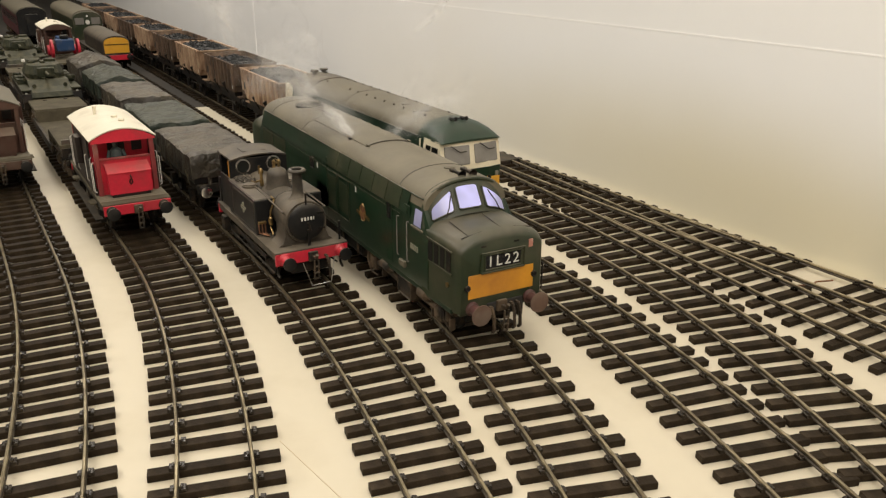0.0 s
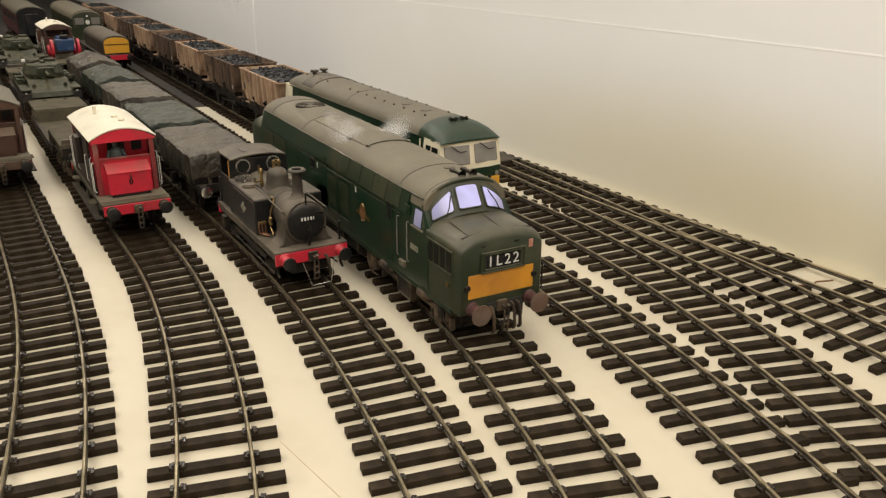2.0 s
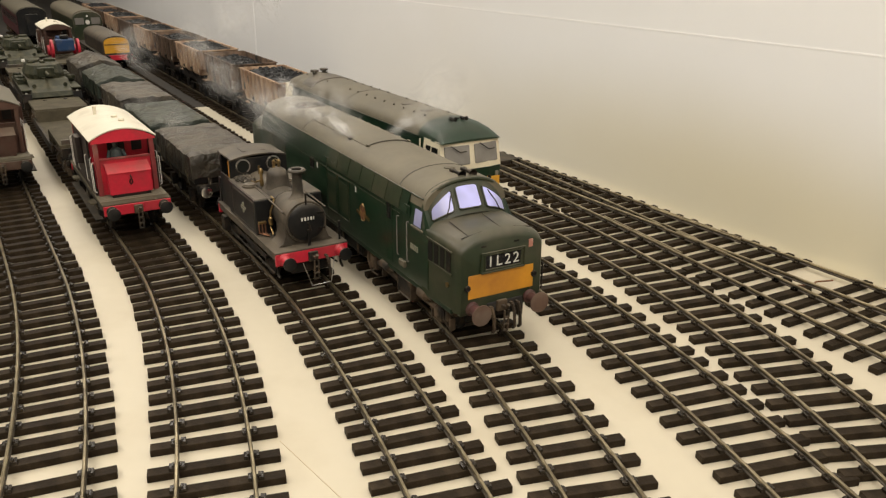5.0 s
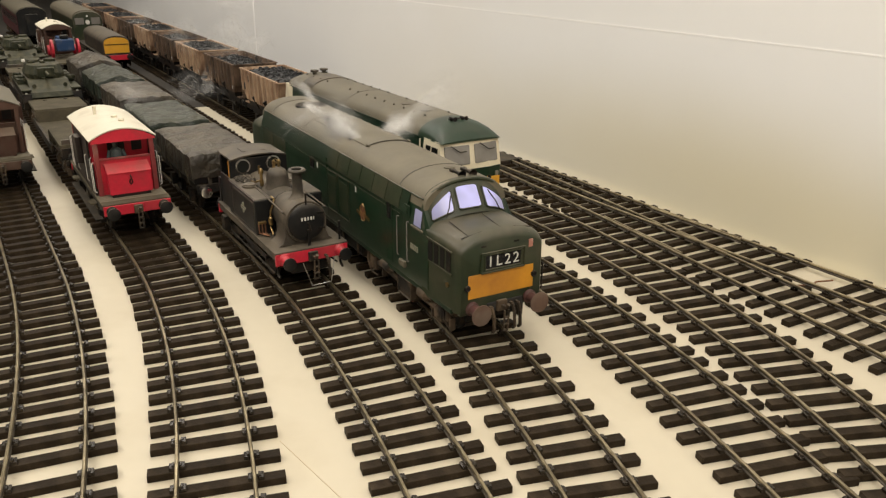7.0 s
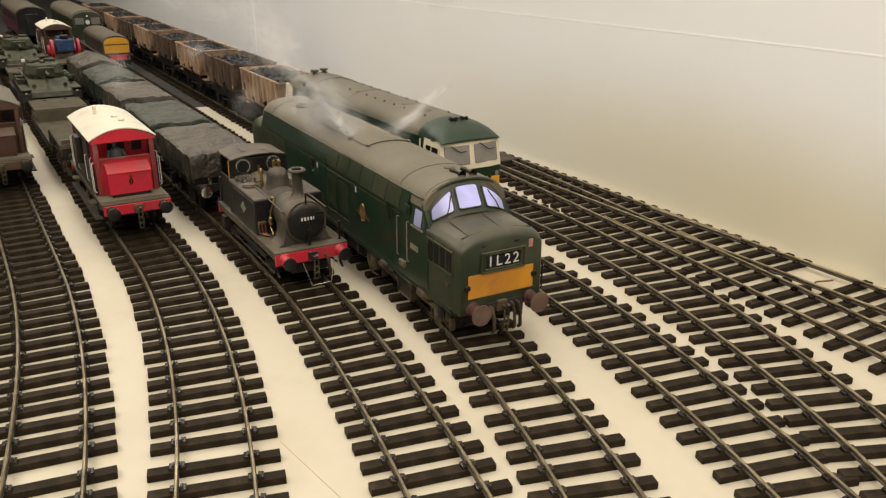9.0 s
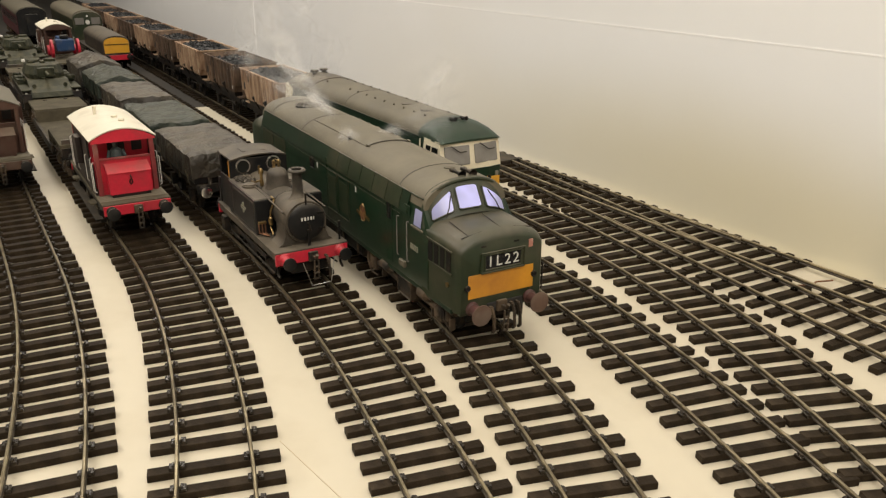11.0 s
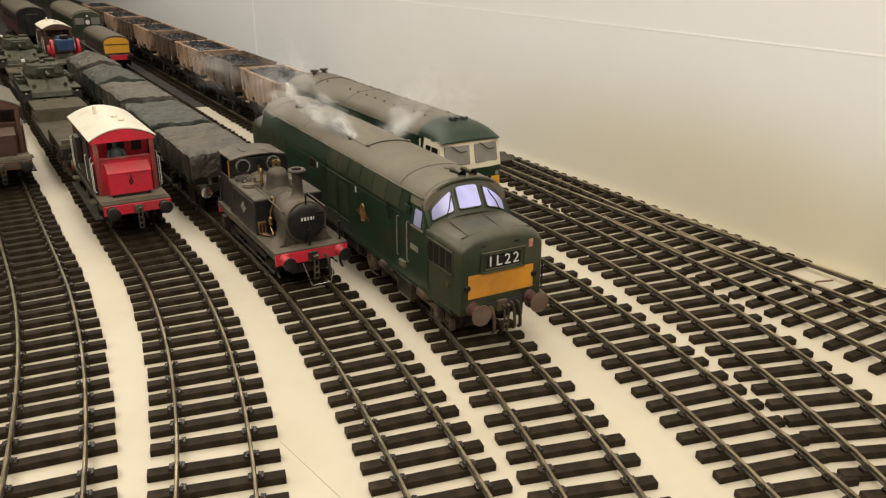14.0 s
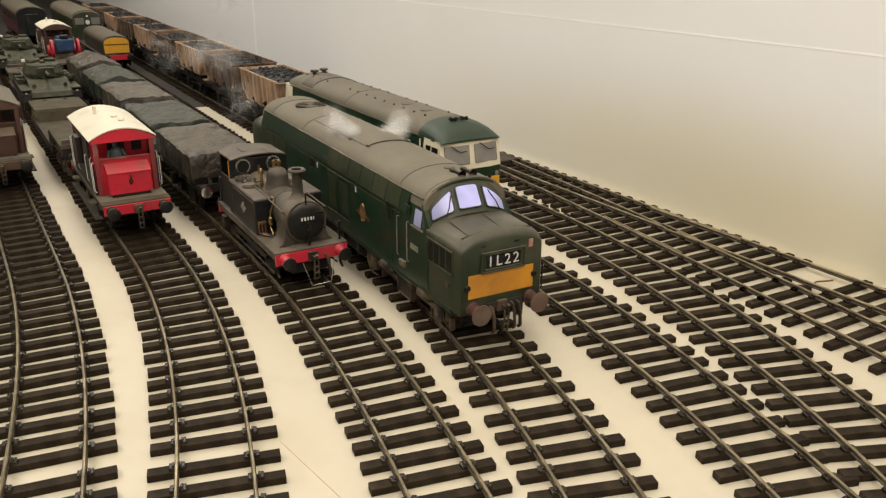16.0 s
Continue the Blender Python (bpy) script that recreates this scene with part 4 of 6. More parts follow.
    bm = lathe(B(), [(0.06, 2.4), (0.07, 2.55), (0.05, 2.6), (0.05, 2.8), (0.08, 2.82), (0.08, 2.9), (0.03, 2.98)], (0.25, -0.38, 0), "Z", 10)
    pipe(bm, [(0.25, -0.38, 2.6), (0.1, -0.55, 2.5), (-0.3, -0.55, 2.45)], 0.025, 6)
    part("clack_valve", bm, "brass", t, "brass clack valve", smooth=True)
    part("coal_load", lumps(B(), (-0.75, -0.62, 2.36), (0.36, 0.3, 0.16), 90, 4), "soot", t, "dusty heap of coal on the tank", kind="stuff")
    # side tanks
    for sg in (-1, 1):
        bm = box(B(), (0.24, sg * 0.80, 1.81), (2.83, 0.60, 1.12), 0.06)
        tank = part("side_tank", bm, "black", t, "black side tank with dusty top")
        part("tank_top", box(B(), (0.24, sg * 0.80, 2.372), (2.73, 0.52, 0.02), 0.01), "soot", tank, "dusty tank top")
        part("filler_cap", lathe(B(), [(0.24, 2.37), (0.24, 2.44), (0.21, 2.45), (0.21, 2.48), (0.15, 2.50)], (0.1, sg * 0.74, 0), "Z", 18), "soot", tank, smooth=True)
        rim = B()
        pipe(rim, [(-0.7, sg * 1.105, 1.36), (-0.7, sg * 1.105, 2.28), (1.55, sg * 1.105, 2.28), (1.55, sg * 1.105, 1.36), (-0.7, sg * 1.105, 1.36)], 0.012, 4)
        part("lining", rim, "soot", tank)
        c = part("crest", lathe(B(), [(0.09, sg * 1.1), (0.09, sg * 1.112)], (0.5, 0, 1.86), "Y", 14), "crest", tank, "small faded gold crest")
        cl = box(B(), (0.5, sg * 1.112, 1.86), (0.10, 0.012, 0.34), 0.03)
        box(cl, (0.5, sg * 1.112, 1.86), (0.40, 0.010, 0.10), 0.03)
        part("crest_lion", cl, "faded", c)
        # piping in brass and copper
        part("feed_pipe", pipe(B(), [(1.5, sg * 0.5, 2.38), (1.72, sg * 0.5, 2.36), (1.78, sg * 0.56, 2.2), (1.8, sg * 0.66, 2.0), (1.8, sg * 0.68, 1.5), (1.95, sg * 0.66, 1.3)], 0.032, 8), "brass", t, "brass feed pipe")
        part("pipe_union", lathe(B(), [(0.05, 1.56), (0.075, 1.6), (0.075, 1.8), (0.05, 1.84)], (1.8, sg * 0.67, 0), "Z", 10), "brass", t)
        part("lubricator", box(B(), (1.76, sg * 0.93, 1.68), (0.1, 0.26, 0.09), 0.03), "brass", t, "brass lubricator")
        for q in (0.9, 1.0, 1.1):
            part("copper_pipe", pipe(B(), [(1.78, sg * (q - 0.06), 1.66), (1.78, sg * (q - 0.06), 1.36), (2.0, sg * 0.8, 1.3)], 0.022, 5), "copper", t)
        handrail(t, [(-0.3, sg * 0.62, 2.45), (3.0, sg * 0.66, 2.3)], 0.025, "soot", "boiler handrail")
        # cab side sheets, with an opening
        cs = B()
        box(cs, (-1.78, sg * 0.98, 1.8), (1.2, 0.05, 1.1), 0.01)
        box(cs, (-1.24, sg * 0.96, 2.62), (0.12, 0.05, 0.70), 0.01)
        box(cs, (-2.3, sg * 0.96, 2.62), (0.14, 0.05, 0.70), 0.01)
        part("cab_side", cs, "black", t)
        part("cab_lining", box(B(), (-1.42, sg * 0.93, 2.62), (0.2, 0.05, 0.56), 0.01), "yellow", t, "yellow patch inside the cab opening")
        part("cab_step", box(B(), (-1.7, sg * 1.14, 0.72), (0.4, 0.2, 0.5), 0.02), "under", t)
        part("front_step", pipe(B(), [(3.2, sg * 0.95, 1.15), (3.2, sg * 1.0, 0.5), (3.35, sg * 1.0, 0.42)], 0.04), "under", t)
        part("brake_rod", pipe(B(), [(-2.2, sg * 1.0, 0.42), (2.9, sg * 1.0, 0.42)], 0.03), "under", t)
        part("coupling_rod", box(B(), (0, sg * 0.93, 0.6), (3.9, 0.05, 0.14), 0.02), "under", t)
    # cab front with round windows, back, roof
    cf = part("cab_front", box(B(), (-1.2, 0, 2.17), (0.06, 1.88, 1.64), 0.01), "black", t)
    for y in (-0.55, 0.50):
        part("spectacle_frame", lathe(B(), [(0.25, -1.175), (0.25, -1.13), (0.222, -1.125)], (0, y, 2.74), "X", 24), "steel", cf, "round window rim", smooth=True)
        part("spectacle_glass", lathe(B(), [(0.205, -1.17), (0.205, -1.116)], (0, y, 2.74), "X", 24), "darkglass", cf, "round spectacle window")
    part("whistle", pipe(B(), [(-1.1, -0.1, 2.45), (-0.85, -0.1, 2.5), (-0.85, -0.1, 2.78)], 0.04, 8), "brass", cf, "brass whistle and fittings")
    part("cab_back", box(B(), (-2.33, 0, 2.17), (0.06, 1.88, 1.64), 0.01), "black", t)
    grid = [[(x, y, z) for y, z in bow(0.95, 2.955, 3.08, 14)] for x in (-1.12, -1.7, -2.72)]
    roof = part("cab_roof", solid_sheet(B(), grid, (0, 0, 0.05)), "soot", t, "low curved dusty cab roof", smooth=True)
    part("roof_hatch", box(B(), (-1.9, 0, 3.115), (0.6, 0.8, 0.03), 0.012), "soot", roof)
    part("bunker", box(B(), (-2.46, 0, 1.7), (0.22, 2.1, 0.9), 0.05), "black", t)
    # ends
    for sg in (1, -1):
        bx = 3.43 if sg > 0 else -2.5
        part("buffer_beam", box(B(), (bx, 0, 1.03), (0.1, 2.26, 0.36), 0.015), "red", t, "red buffer beam")
        buffers(t, bx + sg * 0.03, "black", "red", 1.03, 0.2, 0.87, 0.5, sg)
    coupling(t, 3.48, 1.0)
    hoses(t, 3.48, (0.4,), 0.95, 0.25)
    part("tall_lamp_iron", pipe(B(), [(3.2, 1.0, 1.25), (3.2, 1.0, 1.85)], 0.035), "under", t)
    part("guard_iron", pipe(B(), [(3.45, -0.3, 0.8), (3.6, -0.1, 0.1), (3.62, 0.5, 0.12), (3.45, 0.7, 0.8)], 0.014, 5), "steel", t, "bent bright wire under the beam")
    for x in (-1.85, 0.0, 1.85):
        wheelset(t, x, 0.58)
    return t


# ---- brake vans ----
def brake_van(m, body="red", side="darkside", roofmat="white", label="", full_end=True, figure=True):
    t = thing("brake_van", m, label, "brake van")
    part("underframe", box(B(), (0, 0, 1.08), (7.3, 2.2, 0.24), 0.02), "under", t)
    deck = part("deck", box(B(), (0, 0, 1.24), (7.3, 2.3, 0.08), 0.012), "deck", t, "dusty planked platform")
    for i in range(6):
        part("plank", box(B(), (3.15 - 0.19 * i, 0, 1.285), (0.175, 2.28, 0.018), 0.004), "roof", deck)
    for sg in (1, -1):
        part("headstock", box(B(), (sg * 3.67, 0, 1.07), (0.09, 2.25, 0.34), 0.015), body, t, "red headstock" if body == "red" else "")
        buffers(t, sg * 3.7, "black", "under", 1.05, 0.22, 0.87, 0.42, sg)
        # ballast box on the platform
        bx = part("ballast_box", loft(B(), [[(sg * 2.40, y, 1.40), (sg * 2.90, y, 1.40), (sg * 2.90, y, 2.14), (sg * 2.40, y, 2.36)] for y in (-0.71, 0.71)]), body, t, "painted ballast chest with a sloping lid")
        part("box_lid", loft(B(), [[(sg * 2.38, y, 2.375), (sg * 2.93, y, 2.13), (sg * 2.94, y, 2.17), (sg * 2.38, y, 2.42)] for y in (-0.74, 0.74)]), body, bx)
        part("box_foot", box(B(), (sg * 2.62, 0, 1.35), (0.5, 1.3, 0.14), 0.02), side, bx)
        part("lamp_hook", pipe(B(), [(sg * 2.9, 0.02, 2.06), (sg * 2.95, 0.02, 2.0), (sg * 2.95, 0.06, 1.8), (sg * 2.93, 0.0, 1.72), (sg * 2.93, -0.04, 1.8), (sg * 2.93, 0.0, 1.92)], 0.022, 5), "under", bx, "small dark hook")
        # veranda: posts, rail, sheets, beam with a curved top
        for y in (-0.94, 0.94):
            part("corner_post", box(B(), (sg * 2.38, y, 2.25), (0.14, 0.16, 1.98), 0.015), "darkred" if body == "red" else body, t)
        part("veranda_rail", box(B(), (sg * 2.36, 0, 2.58), (0.1, 1.9, 0.07), 0.012), "darkred" if body == "red" else body, t)
        part("veranda_sheet", box(B(), (sg * 2.33, 0, 1.9), (0.05, 1.9, 1.28), 0.01), body, t)
        prof = bow(1.08, 3.24, 3.60, 14)
        grid = [[(sg * 2.42, y, 3.17) for y, z in prof], [(sg * 2.42, y, z) for y, z in prof]]
        part("end_fascia", solid_sheet(B(), grid, (sg * 0.05, 0, 0)), body, t, "curved end board under the roof")
        part("cabin_end", box(B(), (sg * 1.35, 0, 2.25), (0.06, 2.02, 1.98), 0.01), body, t)
        part("cabin_window", box(B(), (sg * 1.39, 0.62, 2.86), (0.03, 0.36, 0.55), 0.02), "interior", t, "dark cabin end window")
        part("cabin_door", box(B(), (sg * 1.39, -0.1, 2.25), (0.03, 0.6, 1.8), 0.02), side, t)
        for y in (-1.08, 1.08):
            handrail(t, [(sg * 2.5, y, 1.45), (sg * 2.5, y * 1.06, 1.5), (sg * 2.5, y * 1.06, 2.5), (sg * 2.5, y, 2.55)])
            handrail(t, [(sg * 2.15, y, 1.4), (sg * 2.15, y * 1.06, 1.45), (sg * 2.15, y * 1.06, 2.6), (sg * 2.15, y, 2.65)])
            handrail(t, [(sg * 1.0, y, 1.5), (sg * 1.0, y * 1.06, 1.6), (sg * 1.0, y * 1.06, 2.5), (sg * 1.0, y, 2.55)])
    for sg in (-1, 1):
        part("side_wall", box(B(), (0, sg * 1.06, 2.24), (3.0, 0.07, 1.98), 0.012), side, t)
        for q in (-2.0, 2.0):
            part("side_sheet", box(B(), (q, sg * 1.08, 1.85), (0.6, 0.06, 1.1), 0.012), side, t)
        part("lookout", box(B(), (0, sg * 1.2, 2.55), (0.7, 0.22, 1.0), 0.05), side, t, "side lookout ducket")
        part("footboard", box(B(), (0, sg * 1.18, 0.55), (5.6, 0.26, 0.05), 0.01), "under", t, "long wooden footboard")
        part("upper_step", box(B(), (1.9, sg * 1.2, 0.98), (0.55, 0.26, 0.05), 0.01), "deck", t, "short wooden step")
        part("upper_step", box(B(), (-1.9, sg * 1.2, 0.98), (0.55, 0.26, 0.05), 0.01), "deck", t, "short wooden step")
        for x in (-2.2, 2.2):
            part("axlebox", box(B(), (x, sg * 1.0, 0.55), (0.4, 0.2, 0.5), 0.04), "under", t)
            part("spring", box(B(), (x, sg * 1.0, 0.86), (1.0, 0.12, 0.12), 0.03), "under", t)
    grid = [[(x, y, z) for y, z in bow(1.13, 3.26, 3.62, 18)] for x in (-2.5, -1.2, 0, 1.2, 2.5)]
    roof = part("roof", solid_sheet(B(), grid, (0, 0, 0.04)), roofmat, t, "pale curved roof", smooth=True)
    part("stove_pipe", lathe(B(), [(0.06, 3.5), (0.06, 3.88), (0.075, 3.88), (0.075, 3.93)], (-0.7, -0.35, 0), "Z", 12), "white", roof, "white stove pipe", smooth=True)
    for x, y in ((0.35, 0.15), (1.15, 0.25)):
        part("roof_vent", lathe(B(), [(0.06, 3.58), (0.12, 3.70), (0.09, 3.74)], (x, y, 0), "Z", 12), "white", roof, "", smooth=True)
    coupling(t, 3.72, 1.05)
    for x in (-2.2, 2.2):
        wheelset(t, x)
    return t


def van_figure(m):
    bm = B()
    lathe(bm, [(0.16, 0.0), (0.22, 0.35), (0.24, 0.8), (0.27, 1.25), (0.22, 1.4), (0.09, 1.46), (0.12, 1.55), (0.125, 1.65), (0.08, 1.75)], (0, 0, 0), "Z", 14)
    for y in (-0.28, 0.28):
        pipe(bm, [(0, y, 1.35), (0.08, y * 1.35, 1.1), (0.25, y * 1.2, 0.98)], 0.08, 8)
    ob = part("model_figure", bm, "plastic", None, smooth=True)
    ob.matrix_basis = m @ pose(2.05 * K, -0.22 * K, 1.28 * K) @ Matrix.Diagonal((0.85, 0.78, 1.12, 1))
    return tagged(ob, "small grey-green painted plain toy figurine in the brake van", "figurine")


# ---- the flat-fronted green diesel ----
def flat_front_diesel():
    t = thing("diesel_locomotive", stand(5, -0.522, 0.36, 0.2), "green flat-fronted diesel locomotive with cream windows and yellow panel", "locomotive")
    ws = [(1.26, 0.95), (1.31, 1.2), (1.31, 2.5), (1.26, 3.05), (1.22, 3.32)]

    def ring(x, dy=0.0):
        left = [(x, -(y - dy), z) for y, z in ws]
        return left + [(x, -y, z) for _, y, z in left[::-1]]

    part("body", loft(B(), [ring(-7.3, 0.04), ring(-6.9), ring(6.9), ring(7.3, 0.04)]), "green", t, "dark green bodyside", smooth=True)
    rings = [[(x, y * f, 3.32 + (z - 3.32) * g) for y, z in arc(1.22, 3.32, 3.92, 16, 2.1)] for x, f, g in ((-7.1, 0.97, 0.75), (-6.6, 1, 0.97), (-6.2, 1, 1), (6.0, 1, 1))]
    roof = part("roof", loft(B(), rings), "roof", t, "dusty grey-brown roof", smooth=True)
    rings = [[(x, y * f, 3.32 + (z - 3.32) * g) for y, z in arc(1.235, 3.32, 3.93, 16, 2.1)] for x, f, g in ((5.98, 1, 1), (6.6, 1, 0.98), (7.1, 0.995, 0.8), (7.45, 0.98, 0.42), (7.62, 0.97, 0.12))]
    dome = part("cab_dome", loft(B(), rings), "cleangreen", t, "domed green cab roof", smooth=True)
    for y in (-0.25, 0.2):
        bm = lathe(B(), [(0.035, 6.55), (0.035, 6.8), (0.08, 6.92), (0.07, 6.92)], (0, y, 3.98), "X", 12)
        box(bm, (6.65, y, 3.92), (0.12, 0.1, 0.14), 0.02)
        part("horn", bm, "under", dome, "small roof horn", smooth=True)
    part("horn_bar", box(B(), (6.62, 0, 3.95), (0.06, 0.7, 0.04), 0.012), "under", dome)
    for sg in (-1, 1):
        part("gutter", box(B(), (-0.4, sg * 1.235, 3.33), (12.8, 0.04, 0.05), 0.01), "green", t)
        part("lower_band", box(B(), (0, sg * 1.30, 1.08), (14.4, 0.03, 0.22), 0.01), "greendusty", t)
    # roof panels, vents and fan opening
    for x in (-4.6, -0.4):
        grid = [[(x + d, y, z) for y, z in arc(1.22, 3.32, 3.92, 16, 2.1)] for d in (-0.015, 0.015)]
        part("roof_seam", solid_sheet(B(), grid, (0, 0, 0.010)), "seamline", roof)
    rng = random.Random(5)
    for i in range(15):
        x = -6.2 + i * 0.82
        for y in (-0.55, 0.45):
            if rng.random() < 0.8:
                zc = 3.32 + 0.6 * (1 - (abs(y) / 1.22) ** 2.1) ** (1 / 2.1)
                part("roof_bolt", lathe(B(), [(0.04, zc - 0.03), (0.04, zc + 0.04), (0.02, zc + 0.06)], (x, y, 0), "Z", 8), "soot", roof)
    for x in (3.1, 4.6):
        part("exhaust_stain_vent", lathe(B(), [(0.2, 3.84), (0.24, 3.925), (0.2, 3.935)], (x, -0.1, 0), "Z", 16), "soot", roof, "dark round roof vent")
    grid = [[(x, y, z) for y, z in arc(1.22, 3.32, 3.92, 16, 2.1)[2:-2]] for x in (-5.5, -4.2)]
    part("roof_fan_panel", solid_sheet(B(), grid, (0, 0, 0.03)), "soot", roof, "brown curved fan panel")
    for x, y in ((-6.2, 0.3), (-5.9, -0.3)):
        part("end_vent", lathe(B(), [(0.1, 3.8), (0.1, 4.0), (0.2, 4.02), (0.2, 4.1)], (x, y, 0), "Z", 10), "soot", roof)
    # cab front: cream frame round two panes, over green and yellow
    for sg in (1, -1):
        secs = []
        for z, x, w in ((0.95, 7.62, 1.18), (1.2, 7.70, 1.22), (2.35, 7.72, 1.23)):
            secs.append([(sg * 7.2, -w - 0.03, z), (sg * (x - 0.12), -w, z), (sg * x, -w * 0.55, z), (sg * x, w * 0.55, z), (sg * (x - 0.12), w, z), (sg * 7.2, w + 0.03, z)])
        part("cab_front", loft(B(), secs), "green", t, "dark green lower cab front")
        secs = []
        for z, x, w, e in ((2.36, 7.715, 1.235, 1.335), (2.5, 7.70, 1.23, 1.33), (3.05, 7.60, 1.215, 1.285), (3.28, 7.56, 1.205, 1.25), (3.36, 7.56, 1.20, 1.235)):
            secs.append([(sg * 6.45, -e, z), (sg * 7.2, -e + 0.02, z), (sg * (x - 0.1), -w, z), (sg * x, -w * 0.55, z), (sg * x, w * 0.55, z), (sg * (x - 0.1), w, z), (sg * 7.2, e - 0.02, z), (sg * 6.45, e, z)])
        fr = part("window_surround", loft(B(), secs), "cream", t, "cream painted window surround")
        for y in (-0.59, 0.59):
            bm = B()
            box(bm, (sg * 7.615, y, 2.87), (0.06, 0.97, 0.68), 0.03, 5 if y * sg > 0 else -5, -sg * 9.5)
            pane = part("windscreen_pane", bm, "greyglass", fr, "dusty grey windscreen pane")
            part("wiper", pipe(B(), [(sg * 7.68, y - 0.3, 3.25), (sg * 7.74, y + 0.05, 3.0), (sg * 7.73, y + 0.3, 3.02)], 0.02, 5), "under", pane)
    for sg in (-1, 1):
        for x0, x1, mt in ((6.62, 6.95, "darkglass"), (7.02, 7.4, "darkglass")):
            part("cab_side_window", box(B(), ((x0 + x1) / 2, sg * 1.288, 2.84), (x1 - x0, 0.04, 0.62), 0.015, 0, 0, sg * 5.5), mt, t, "dark cab side window")
        part("cab_handrail", pipe(B(), [(6.3, sg * 1.36, 2.4), (6.3, sg * 1.33, 3.3)], 0.03), "cream", t)
        for i in range(5):
            panel(t, "side_window", -4.5 + i * 2.0, -3.4 + i * 2.0, 2.45, 2.95, sg * 1.285, "soot", "dusty side grille", 0.012, 0.01)
    part("warning_panel", box(B(), (7.735, 0.02, 1.75), (0.03, 2.2, 0.5), 0.015), "orange", t, "bright yellow warning panel")
    hb = part("headcode_box", box(B(), (7.755, 0.0, 1.86), (0.04, 0.8, 0.26), 0.01), "under", t)
    part("headcode_blind", box(B(), (7.78, 0.0, 1.86), (0.01, 0.66, 0.16), 0.004), "greyglass", hb)
    part("lamp_bracket", box(B(), (7.76, 0.98, 2.1), (0.05, 0.12, 0.16), 0.02), "steel", t, "small bright lamp bracket")
    part("lamp_bracket", box(B(), (7.76, 0.68, 2.0), (0.05, 0.12, 0.12), 0.02), "under", t)
    part("buffer_beam", box(B(), (7.6, 0, 1.02), (0.2, 2.3, 0.4), 0.03), "under", t)
    buffers(t, 7.68, "bufferface", "under", 1.04, 0.26, 0.87, 0.45, 1)
    buffers(t, -7.68, "bufferface", "under", 1.04, 0.26, 0.87, 0.45, -1)
    for x in (5.0, -5.0):
        bogie(t, x, (-1.4, 1.4), 0.55)
    part("underfloor_tank", box(B(), (0, 0, 0.65), (4.0, 2.2, 0.6), 0.1), "under", t)
    return t


